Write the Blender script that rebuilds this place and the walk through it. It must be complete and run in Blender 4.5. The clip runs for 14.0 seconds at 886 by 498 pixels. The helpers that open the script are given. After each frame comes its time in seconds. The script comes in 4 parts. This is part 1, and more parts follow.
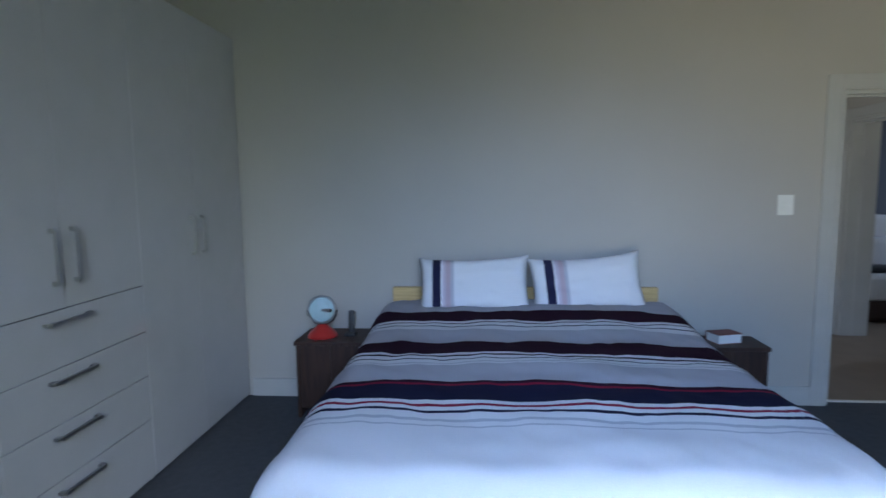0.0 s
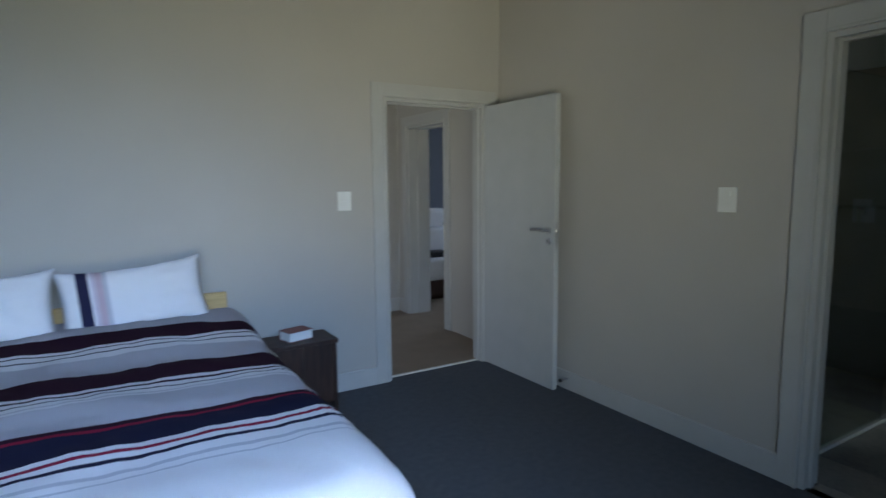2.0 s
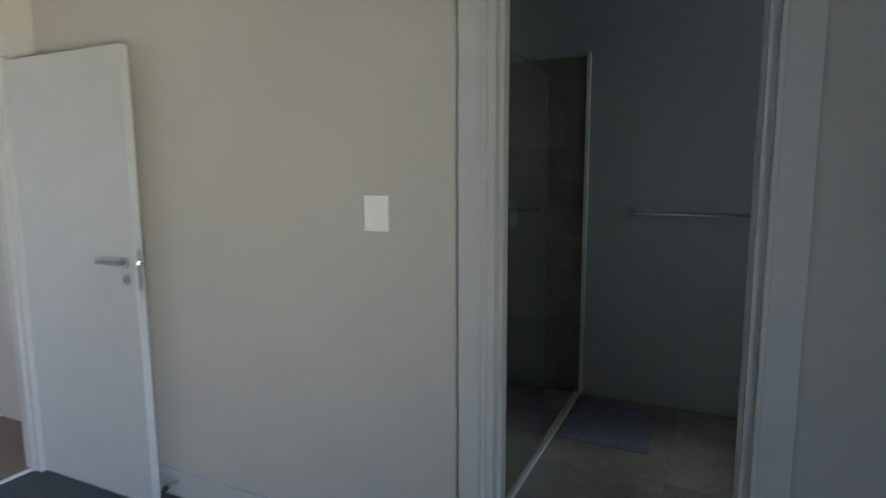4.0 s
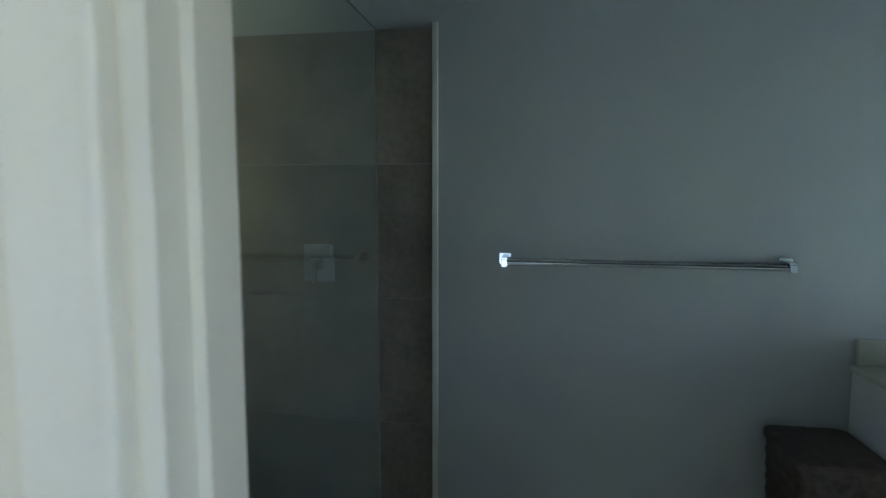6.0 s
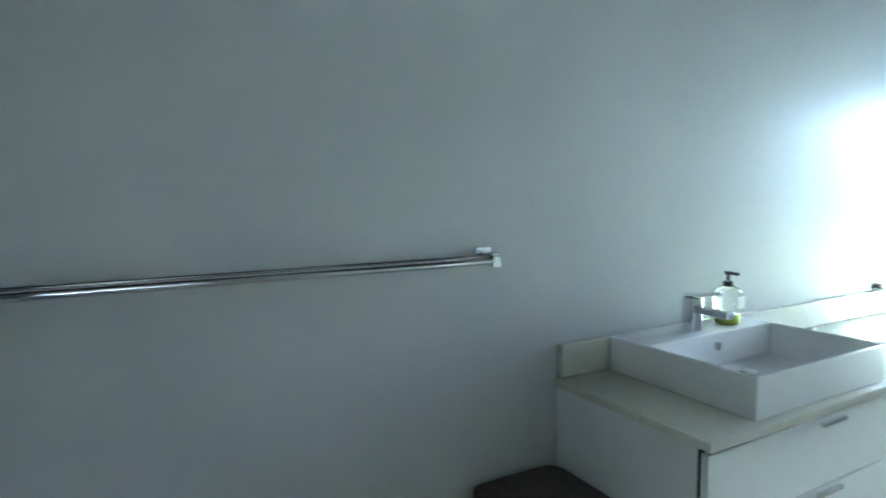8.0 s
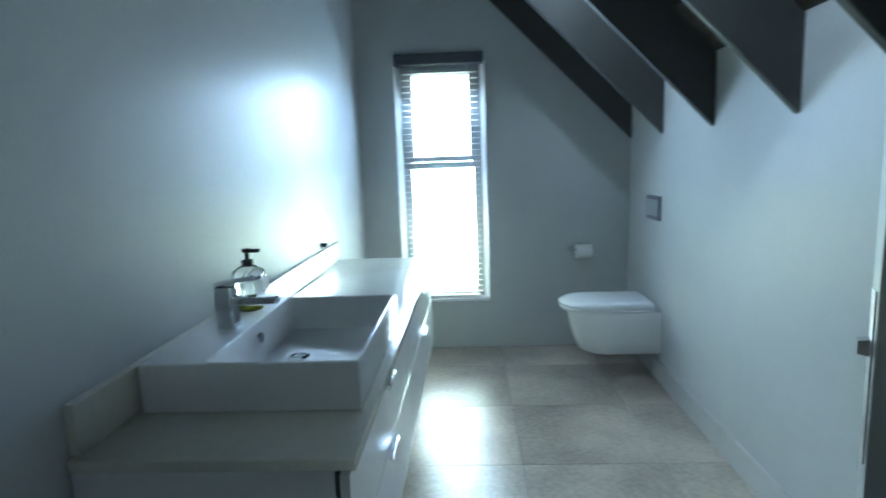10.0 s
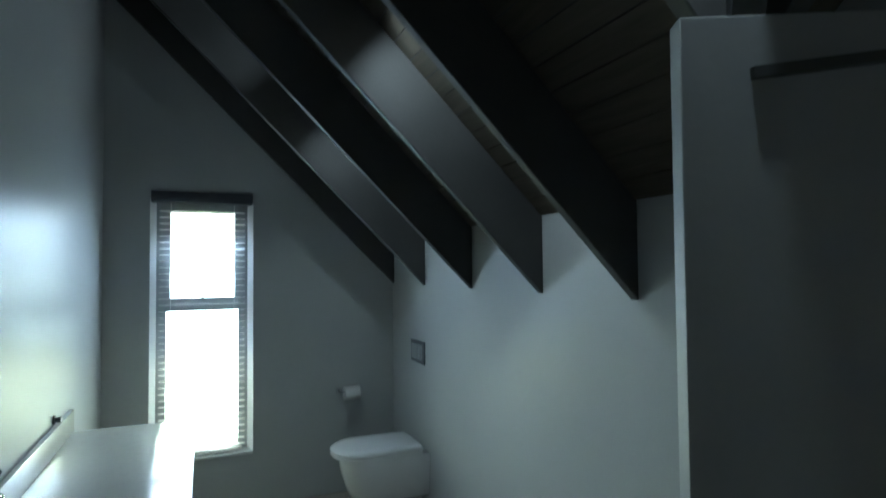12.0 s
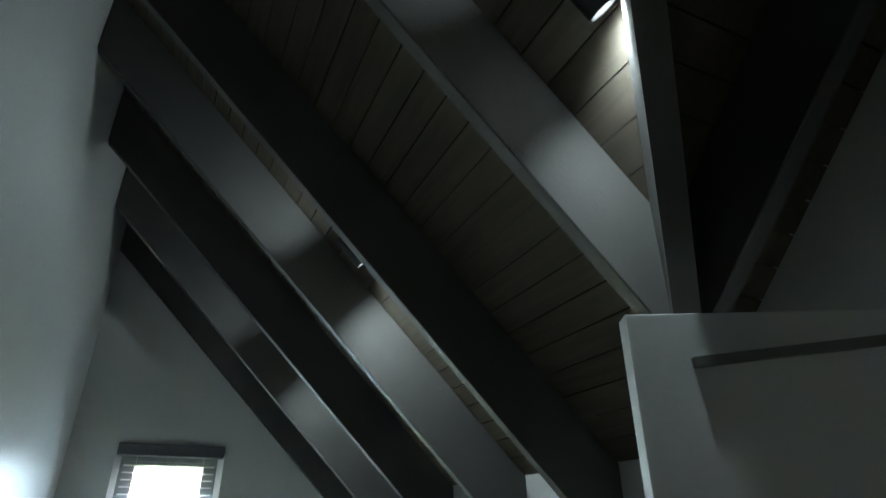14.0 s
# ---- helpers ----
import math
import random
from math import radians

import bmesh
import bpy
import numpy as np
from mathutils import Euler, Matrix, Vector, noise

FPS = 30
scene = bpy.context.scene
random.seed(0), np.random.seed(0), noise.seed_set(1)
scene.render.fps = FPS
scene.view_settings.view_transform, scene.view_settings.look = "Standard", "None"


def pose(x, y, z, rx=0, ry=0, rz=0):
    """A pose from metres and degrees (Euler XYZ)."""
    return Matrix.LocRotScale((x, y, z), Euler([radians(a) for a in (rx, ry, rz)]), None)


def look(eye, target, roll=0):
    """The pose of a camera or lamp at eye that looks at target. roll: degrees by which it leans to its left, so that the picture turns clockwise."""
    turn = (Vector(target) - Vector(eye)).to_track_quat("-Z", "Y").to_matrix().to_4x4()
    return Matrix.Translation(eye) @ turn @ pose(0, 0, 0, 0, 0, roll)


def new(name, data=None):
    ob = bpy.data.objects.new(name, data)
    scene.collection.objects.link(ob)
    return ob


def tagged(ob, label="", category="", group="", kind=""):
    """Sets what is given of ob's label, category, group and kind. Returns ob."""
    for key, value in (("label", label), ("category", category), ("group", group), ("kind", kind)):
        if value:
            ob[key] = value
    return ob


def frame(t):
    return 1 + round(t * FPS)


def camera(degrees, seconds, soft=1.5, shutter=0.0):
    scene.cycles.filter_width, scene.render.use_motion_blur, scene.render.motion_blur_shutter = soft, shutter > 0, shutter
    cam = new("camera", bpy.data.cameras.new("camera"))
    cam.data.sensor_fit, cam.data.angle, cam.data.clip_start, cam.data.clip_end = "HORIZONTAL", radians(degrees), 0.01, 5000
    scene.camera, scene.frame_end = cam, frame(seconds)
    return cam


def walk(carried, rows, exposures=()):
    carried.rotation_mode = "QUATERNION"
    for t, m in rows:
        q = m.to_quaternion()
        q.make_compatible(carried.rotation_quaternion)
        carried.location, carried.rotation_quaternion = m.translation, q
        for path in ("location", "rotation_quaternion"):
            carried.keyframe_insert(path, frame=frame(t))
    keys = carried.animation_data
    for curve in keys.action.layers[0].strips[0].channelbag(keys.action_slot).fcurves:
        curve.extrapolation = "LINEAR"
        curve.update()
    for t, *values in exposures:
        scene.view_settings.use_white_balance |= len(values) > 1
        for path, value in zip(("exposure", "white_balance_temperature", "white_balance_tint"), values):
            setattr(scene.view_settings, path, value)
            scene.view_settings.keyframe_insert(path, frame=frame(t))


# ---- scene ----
cam = camera(76.0, 14.0, soft=1.5, shutter=0.4)
PATH = [
    (0, (1.776, 2.159, 1.486), (1.614, 4.14, 1.265), -0.7),
    (0.5, (1.801, 2.155, 1.486), (1.949, 4.136, 1.258), -0.7),
    (1, (1.907, 2.134, 1.513), (2.347, 4.068, 1.26), -0.6),
    (1.5, (2.092, 2.144, 1.494), (2.809, 3.994, 1.242), -0.7),
    (2, (2.241, 2.325, 1.466), (3.272, 4.022, 1.229), -0.5),
    (2.5, (2.396, 2.506, 1.447), (3.687, 4.015, 1.214), -0.5),
    (3, (2.597, 2.702, 1.465), (4.157, 3.931, 1.228), -0.6),
    (3.5, (2.88, 2.839, 1.438), (4.602, 3.835, 1.226), 0.1),
    (4, (3.278, 2.96, 1.494), (5.064, 3.823, 1.236), -0.3),
    (4.2, (3.417, 3.003, 1.511), (5.231, 3.803, 1.251), -0.2),
    (6.3, (4.776, 3.318, 1.543), (6.745, 3.61, 1.344), -0.1),
    (6.5, (4.894, 3.289, 1.544), (6.862, 3.573, 1.337), -0.2),
    (7, (5.158, 3.218, 1.56), (7.141, 3.329, 1.324), -0.1),
    (7.5, (5.437, 3.205, 1.458), (7.38, 2.76, 1.285), -0.2),
    (8, (5.692, 3.168, 1.421), (7.445, 2.222, 1.244), -0.7),
    (8.5, (5.895, 3.165, 1.364), (7.319, 1.777, 1.145), -0.6),
    (9, (6.076, 3.095, 1.336), (7.071, 1.386, 1.038), -0.5),
    (9.2, (6.114, 3.057, 1.336), (6.949, 1.266, 1.023), -0.9),
    (11.3, (6.475, 2.991, 1.561), (5.752, 1.149, 1.276), -0.5),
    (11.5, (6.479, 3.001, 1.581), (5.732, 1.156, 1.385), -0.3),
    (12, (6.471, 3.022, 1.626), (5.692, 1.182, 1.692), -0.5),
    (12.5, (6.492, 3.054, 1.638), (5.696, 1.251, 1.979), -0.6),
    (13, (6.5, 3.078, 1.65), (5.71, 1.336, 2.236), -0.7),
    (13.5, (6.502, 3.096, 1.655), (5.729, 1.413, 2.411), -0.5),
    (14, (6.505, 3.109, 1.659), (5.747, 1.48, 2.538), -0.5),
]
walk(cam, [(t, look(eye, target, roll)) for t, eye, target, roll in PATH],
     exposures=[(0, 0.08, 5350, 15), (1.5, 0.05, 5400, 14), (2.2, 0.32, 5500, 12), (3, 0.70, 5600, 13), (3.5, 0.95, 5650, 15), (4.2, 1.30, 5600, 18), (6.3, 2.45, 5250, 9), (7.0, 2.8, 5250, 10), (7.5, 3.2, 5400, 10), (8.4, 3.18, 5200, 11), (9.2, 2.72, 5000, 11), (11.3, 1.42, 5100, 10), (12, 1.12, 5400, 10), (12.5, 1.2, 5550, 10), (13, 1.55, 5850, 11), (14, 2.0, 5950, 11)])

# ---- world, sun and large lights ----
world = bpy.data.worlds.new("sky")
scene.world = world
world.use_nodes = True
wn = world.node_tree
sky = wn.nodes.new("ShaderNodeTexSky")
sky.sky_type, sky.sun_disc = "NISHITA", False
sky.sun_elevation, sky.sun_rotation = radians(52), radians(0)
wn.links.new(sky.outputs[0], wn.nodes["Background"].inputs[0])
wn.nodes["Background"].inputs[1].default_value = 0.12


def lamp(name, kind, energy, color, m, **more):
    data = bpy.data.lights.new(name, kind)
    data.energy, data.color = energy, color
    for key, value in more.items():
        if key == "angle":
            data.angle = value
        elif key == "size":
            data.size = value
        elif key == "size_y":
            data.shape, data.size_y = "RECTANGLE", value
        elif key == "spot":
            data.spot_size, data.spot_blend = value
        elif key == "soft":
            data.shadow_soft_size = value
        elif key == "spread":
            data.spread = value
    ob = new(name, data)
    ob.matrix_world = m
    return ob


lamp("sun", "SUN", 3.0, (1, 0.94, 0.85), look((0, 0, 0), (0.15, -0.62, -0.78)), angle=radians(0.5))
# lamps stand in for daylight at openings: sky from above, sunlit garden from below
# the bedroom opening is assumed; its lamps are aimed to tint the walls
lamp("bedroom_high_sky_light", "AREA", 24, (0.48, 0.69, 1.0), look((2.15, 1.12, 2.35), (2.2, 4.2, 0.3)), size=2.1, size_y=0.9, spread=radians(66))
lamp("bedroom_sky_light", "AREA", 3.6, (0.46, 0.73, 1.0), look((2.1, 1.12, 1.5), (3.6, 4.6, -0.1)), size=2.0, size_y=0.8, spread=radians(72))
lamp("bedroom_garden_light", "AREA", 11.5, (1.0, 0.89, 0.56), look((1.8, 1.12, 0.6), (4.0, 5.5, 1.95)), size=1.5, size_y=0.9, spread=radians(62))
lamp("bathroom_sky_light", "AREA", 7.0, (0.66, 0.86, 1.0), look((6.47, -1.30, 1.58), (6.42, 2.0, -0.2)), size=0.5, size_y=0.95, spread=radians(136))
lamp("bathroom_garden_light", "AREA", 3.6, (0.90, 1.0, 0.66), look((6.47, -1.30, 0.74), (6.42, 2.0, -0.1)), size=0.5, size_y=0.65, spread=radians(128))
# added fill lamps: no source is known in the hall or the far room
lamp("hall_fill", "AREA", 4.5, (1.0, 0.94, 0.84), look((3.1, 7.1, 1.4), (5.0, 7.2, 1.2)), size=1.2, size_y=1.3)
lamp("far_room_fill", "AREA", 26, (0.8, 0.9, 1.0), look((8.35, 8.3, 1.4), (6.0, 8.5, 0.9)), size=1.4, size_y=1.3)


# ---- materials ----
def mat(name, color, rough=0.6, metal=0.0, var=0.08, scale=6.0, fine=90.0, bump=0.05, dark=None, spec=0.5, coat=0.0):
    """A surface with two scales of variation and a fine relief."""
    m = bpy.data.materials.new(name)
    m.use_nodes = True
    n, link = m.node_tree.nodes, m.node_tree.links
    b = n["Principled BSDF"]
    tc = n.new("ShaderNodeTexCoord")
    big, small = n.new("ShaderNodeTexNoise"), n.new("ShaderNodeTexNoise")
    for tex, s, d in ((big, scale, 4), (small, fine, 3)):
        tex.inputs["Scale"].default_value, tex.inputs["Detail"].default_value = s, d
        link.new(tc.outputs["Object"], tex.inputs["Vector"])
    ramp = n.new("ShaderNodeValToRGB")
    low = dark or tuple(c * (1 - 2.2 * var) for c in color)
    high = tuple(min(1, c * (1 + var)) for c in color)
    ramp.color_ramp.elements[0].position, ramp.color_ramp.elements[1].position = 0.3, 0.7
    ramp.color_ramp.elements[0].color, ramp.color_ramp.elements[1].color = (*low, 1), (*high, 1)
    add = n.new("ShaderNodeMath")
    add.operation = "MULTIPLY_ADD"
    add.inputs[1].default_value = 0.3
    link.new(small.outputs[0], add.inputs[0])
    mul = n.new("ShaderNodeMath")
    mul.operation = "MULTIPLY"
    mul.inputs[1].default_value = 0.7
    link.new(big.outputs[0], mul.inputs[0])
    link.new(mul.outputs[0], add.inputs[2])
    link.new(add.outputs[0], ramp.inputs[0])
    link.new(ramp.outputs[0], b.inputs["Base Color"])
    b.inputs["Metallic"].default_value = metal
    b.inputs["Specular IOR Level"].default_value = spec
    b.inputs["Coat Weight"].default_value = coat
    mr = n.new("ShaderNodeMapRange")
    mr.inputs[3].default_value, mr.inputs[4].default_value = max(0.02, rough * 0.88), min(1, rough * 1.12)
    link.new(big.outputs[0], mr.inputs[0])
    link.new(mr.outputs[0], b.inputs["Roughness"])
    if bump:
        bp = n.new("ShaderNodeBump")
        bp.inputs["Strength"].default_value, bp.inputs["Distance"].default_value = bump, 0.01
        link.new(small.outputs[0], bp.inputs["Height"])
        link.new(bp.outputs[0], b.inputs["Normal"])
    return m


def vary(m, low, high):
    """Gives every piece its own tone and its own patch of the pattern."""
    n, link = m.node_tree.nodes, m.node_tree.links
    b = n["Principled BSDF"]
    info = n.new("ShaderNodeObjectInfo")
    tone = n.new("ShaderNodeMapRange")
    tone.inputs[3].default_value, tone.inputs[4].default_value = low, high
    link.new(info.outputs["Random"], tone.inputs[0])
    mix = n.new("ShaderNodeVectorMath")
    mix.operation = "SCALE"
    link.new(b.inputs["Base Color"].links[0].from_socket, mix.inputs[0])
    link.new(tone.outputs[0], mix.inputs["Scale"])
    link.new(mix.outputs[0], b.inputs["Base Color"])
    shift = n.new("ShaderNodeVectorMath")
    shift.operation = "MULTIPLY_ADD"
    shift.inputs[1].default_value = (9, 5, 7)
    comb = n.new("ShaderNodeCombineXYZ")
    for k in range(3):
        link.new(info.outputs["Random"], comb.inputs[k])
    link.new(comb.outputs[0], shift.inputs[0])
    for tex in [q for q in n if q.type == "TEX_NOISE"]:
        link.new(tex.inputs["Vector"].links[0].from_socket, shift.inputs[2])
        link.new(shift.outputs[0], tex.inputs["Vector"])
        break
    return m


def wood(name, color, dark, rough=0.45, stretch=(1, 12, 12), scale=4.0, bump=0.08):
    m = mat(name, color, rough, bump=0)
    n, link = m.node_tree.nodes, m.node_tree.links
    tc = n.new("ShaderNodeTexCoord")
    mp = n.new("ShaderNodeMapping")
    mp.inputs["Scale"].default_value = stretch
    ns = n.new("ShaderNodeTexNoise")
    ns.inputs["Scale"].default_value, ns.inputs["Detail"].default_value, ns.inputs["Distortion"].default_value = scale, 6, 0.6
    ramp = n.new("ShaderNodeValToRGB")
    ramp.color_ramp.elements[0].position, ramp.color_ramp.elements[1].position = 0.32, 0.68
    ramp.color_ramp.elements[0].color, ramp.color_ramp.elements[1].color = (*dark, 1), (*color, 1)
    info = n.new("ShaderNodeObjectInfo")
    off = n.new("ShaderNodeVectorMath")
    off.operation = "MULTIPLY_ADD"
    off.inputs[1].default_value = (7, 7, 7)
    comb = n.new("ShaderNodeCombineXYZ")
    for k in range(3):
        link.new(info.outputs["Random"], comb.inputs[k])
    link.new(comb.outputs[0], off.inputs[0])
    link.new(tc.outputs["Object"], off.inputs[2])
    link.new(off.outputs[0], mp.inputs[0])
    link.new(mp.outputs[0], ns.inputs["Vector"])
    link.new(ns.outputs[0], ramp.inputs[0])
    bs = n["Principled BSDF"]
    link.new(ramp.outputs[0], bs.inputs["Base Color"])
    bp = n.new("ShaderNodeBump")
    bp.inputs["Strength"].default_value, bp.inputs["Distance"].default_value = bump, 0.01
    link.new(ns.outputs[0], bp.inputs["Height"])
    link.new(bp.outputs[0], bs.inputs["Normal"])
    return m


def stripes(name, axis, start, length, bands, base, rough=0.9):
    """Woven cloth with bands across one axis. bands: (from, to, colour) in metres."""
    m = mat(name, base, rough, bump=0)
    n, link = m.node_tree.nodes, m.node_tree.links
    b = n["Principled BSDF"]
    tc = n.new("ShaderNodeTexCoord")
    sep = n.new("ShaderNodeSeparateXYZ")
    mr = n.new("ShaderNodeMapRange")
    mr.inputs[1].default_value, mr.inputs[2].default_value = start, start + length
    ramp = n.new("ShaderNodeValToRGB")
    ramp.color_ramp.interpolation = "CONSTANT"
    stops = [(0.0, base)]
    for k, (lo, hi, c) in enumerate(bands):
        stops.append(((lo - start) / length, c))
        if k + 1 == len(bands) or bands[k + 1][0] > hi + 0.001:
            stops.append(((hi - start) / length, base))
    els = ramp.color_ramp.elements
    els[0].position, els[0].color = 0, (*base, 1)
    els[1].position, els[1].color = 1, (*base, 1)
    for p, c in stops[1:]:
        e = els.new(min(max(p, 0.001), 0.999))
        e.color = (*c, 1)
    link.new(tc.outputs["Object"], sep.inputs[0])
    link.new(sep.outputs[axis], mr.inputs[0])
    link.new(mr.outputs[0], ramp.inputs[0])
    weave = n.new("ShaderNodeTexNoise")
    weave.inputs["Scale"].default_value, weave.inputs["Detail"].default_value = 220, 2
    link.new(tc.outputs["Object"], weave.inputs["Vector"])
    mix = n.new("ShaderNodeMix")
    mix.data_type, mix.blend_type = "RGBA", "MULTIPLY"
    mix.inputs[0].default_value = 0.10
    link.new(ramp.outputs[0], mix.inputs[6])
    link.new(weave.outputs[0], mix.inputs[7])
    link.new(mix.outputs[2], b.inputs["Base Color"])
    bp = n.new("ShaderNodeBump")
    bp.inputs["Strength"].default_value, bp.inputs["Distance"].default_value = 0.15, 0.004
    link.new(weave.outputs[0], bp.inputs["Height"])
    link.new(bp.outputs[0], b.inputs["Normal"])
    b.inputs["Specular IOR Level"].default_value = 0.15
    return m


def glass_mat(name, color, rough=0.0):
    m = bpy.data.materials.new(name)
    m.use_nodes = True
    b = m.node_tree.nodes["Principled BSDF"]
    b.inputs["Base Color"].default_value = (*color, 1)
    b.inputs["Transmission Weight"].default_value, b.inputs["Roughness"].default_value, b.inputs["IOR"].default_value = 1, rough, 1.45
    return m


def glow(name, color, strength):
    m = bpy.data.materials.new(name)
    m.use_nodes = True
    b = m.node_tree.nodes["Principled BSDF"]
    b.inputs["Emission Color"].default_value, b.inputs["Emission Strength"].default_value = (*color, 1), strength
    return m


M_WALL = mat("greige_wall_paint", (0.445, 0.425, 0.39), 0.75, var=0.03, scale=1.5, fine=160, bump=0.06)
M_BATHWALL = mat("grey_satin_wall_paint", (0.47, 0.48, 0.475), 0.34, var=0.03, scale=1.5, fine=140, bump=0.04, spec=0.05)
M_TRIM = mat("pale_grey_gloss_trim_paint", (0.46, 0.46, 0.445), 0.4, var=0.03, bump=0.03)
M_DOOR = mat("pale_grey_door_paint", (0.44, 0.45, 0.45), 0.42, var=0.03, bump=0.04)
M_CEIL = mat("plaster_ceiling", (0.7, 0.69, 0.66), 0.85, var=0.03, bump=0.05)
M_CARPET = mat("charcoal_carpet", (0.100, 0.103, 0.113), 0.95, var=0.09, scale=25, fine=600, bump=0.6, spec=0.1)
M_HALLCARPET = mat("brown_sisal_carpet", (0.26, 0.205, 0.15), 0.95, var=0.05, scale=5, fine=380, bump=0.6, spec=0.1)
M_WARD = mat("white_gloss_lacquer", (0.50, 0.50, 0.51), 0.10, var=0.02, bump=0.0)
M_WARDSIDE = mat("white_melamine", (0.5, 0.5, 0.5), 0.4, var=0.03, bump=0.02)
M_DARKGAP = mat("dark_shadow_gap_board", (0.05, 0.05, 0.05), 0.8)
M_STEEL = mat("brushed_steel", (0.42, 0.42, 0.43), 0.35, metal=1.0, var=0.05, scale=30, bump=0.03)
M_CHROME = mat("polished_chrome", (0.75, 0.76, 0.78), 0.07, metal=1.0, var=0.02, bump=0)
M_PINE = wood("pale_pine", (0.62, 0.45, 0.20), (0.48, 0.33, 0.13), stretch=(1, 10, 14))
M_WENGE = wood("dark_stained_wood", (0.052, 0.024, 0.015), (0.022, 0.011, 0.008), 0.55, stretch=(10, 10, 1))
M_WHITEPLASTIC = mat("white_plastic", (0.78, 0.78, 0.74), 0.35, var=0.02, bump=0)
M_SHEET = mat("white_cotton", (0.72, 0.72, 0.74), 0.9, var=0.04, fine=200, bump=0.1)
SILVER = (0.60, 0.60, 0.66)
NAVY, PLUM, RED, PALE, GREY = (0.020, 0.020, 0.052), (0.04, 0.014, 0.03), (0.30, 0.02, 0.06), (0.86, 0.85, 0.88), (0.61, 0.60, 0.655)
M_DUVET = stripes("striped_cotton", 1, 3.4, 2.6, [
    (3.985, 3.998, SILVER), (4.022, 4.04, SILVER), (4.100, 4.118, NAVY), (4.150, 4.166, RED),
    (4.20, 4.345, NAVY), (4.345, 4.365, RED), (4.365, 4.40, PLUM), (4.40, 4.625, GREY), (4.64, 4.656, GREY),
    (4.69, 4.705, NAVY), (4.745, 4.765, PLUM), (4.80, 4.99, PLUM), (4.99, 5.20, GREY),
    (5.25, 5.262, NAVY), (5.30, 5.312, PLUM), (5.34, 5.50, PLUM), (5.50, 5.95, GREY)], PALE)
M_PILLOW = stripes("striped_pillow_cotton", 0, -0.4, 0.8, [
    (-0.262, -0.208, NAVY), (-0.196, -0.176, (0.52, 0.46, 0.54)), (-0.176, -0.146, (0.46, 0.36, 0.41)), (-0.146, -0.128, (0.44, 0.44, 0.50)), (-0.128, -0.120, GREY)], (0.70, 0.70, 0.73))
M_TILE = vary(mat("stone_porcelain_tile", (0.265, 0.235, 0.195), 0.25, var=0.2, scale=2.6, fine=34, bump=0.0), 0.86, 1.16)
M_FLOORTILE = vary(mat("stone_porcelain_floor_tile", (0.42, 0.365, 0.30), 0.30, var=0.25, scale=2.2, fine=40, bump=0.03), 0.88, 1.08)
M_GROUT = mat("grey_grout", (0.17, 0.155, 0.14), 0.9, fine=200, bump=0.2)
M_CERAMIC = mat("white_glazed_ceramic", (0.80, 0.80, 0.80), 0.09, var=0.01, bump=0)
M_STONE = mat("cream_engineered_stone", (0.67, 0.66, 0.575), 0.13, var=0.03, scale=40, fine=300, bump=0)
M_VANITY = mat("white_satin_lacquer", (0.78, 0.79, 0.80), 0.3, var=0.02, bump=0)
M_RAFTER = mat("grey_painted_rafter", (0.080, 0.078, 0.075), 0.58, var=0.06, scale=5, bump=0.08, spec=0.25)
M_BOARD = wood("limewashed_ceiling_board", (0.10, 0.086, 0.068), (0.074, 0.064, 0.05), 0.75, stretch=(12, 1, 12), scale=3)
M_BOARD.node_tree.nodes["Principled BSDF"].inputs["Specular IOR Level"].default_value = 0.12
M_BLACK = mat("black_powder_coat", (0.02, 0.02, 0.022), 0.45, var=0.1, bump=0.02)
M_ALU = mat("dark_grey_aluminium", (0.10, 0.105, 0.12), 0.4, metal=0.2, var=0.05, bump=0)
M_BLIND = mat("white_blind_slat", (0.84, 0.83, 0.80), 0.45, var=0.03, bump=0)
M_BASKET = mat("dark_brown_woven_basket", (0.105, 0.078, 0.062), 0.7, var=0.3, scale=30, fine=180, bump=0.5)
M_MAT = mat("mauve_grey_bath_mat", (0.34, 0.33, 0.42), 0.95, var=0.15, scale=25, fine=300, bump=0.8, spec=0.1)
M_REDPAINT = mat("red_enamel", (0.45, 0.03, 0.025), 0.3, var=0.05, bump=0)
M_PAPER = mat("white_paper", (0.78, 0.77, 0.74), 0.85, var=0.03, bump=0.05)
M_REDBROWN = mat("red_brown_cover", (0.20, 0.065, 0.05), 0.5, var=0.1, bump=0.03)
M_GRASS = mat("lawn", (0.10, 0.15, 0.03), 0.95, var=0.35, scale=0.6, fine=30, bump=0.4)
M_BRICKOUT = mat("outside_plaster", (0.5, 0.48, 0.44), 0.9, var=0.08)
M_REVEAL = mat("white_reveal_paint", (0.82, 0.82, 0.82), 0.5, var=0.02)
M_GLASS = glass_mat("clear_glass", (0.97, 1.0, 0.98))
M_SHOWERGLASS = glass_mat("greenish_shower_glass", (0.84, 0.90, 0.83))
M_SOAPGLASS = glass_mat("clear_bottle", (0.97, 1.0, 0.98), 0.02)
M_SOAP = mat("yellow_green_liquid_soap", (0.62, 0.66, 0.10), 0.2, var=0.03, bump=0)
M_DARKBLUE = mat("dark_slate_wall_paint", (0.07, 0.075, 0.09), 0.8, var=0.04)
M_LAMPON = glow("lit_lamp_face", (0.9, 1.0, 0.95), 14.0)
M_GREYBAR = mat("dark_grey_bar", (0.10, 0.105, 0.10), 0.5, var=0.06, bump=0.02)
M_REFLECTOR = mat("silvered_reflector_bowl", (0.42, 0.56, 0.60), 0.4, metal=0.05, var=0.06, scale=20, bump=0)
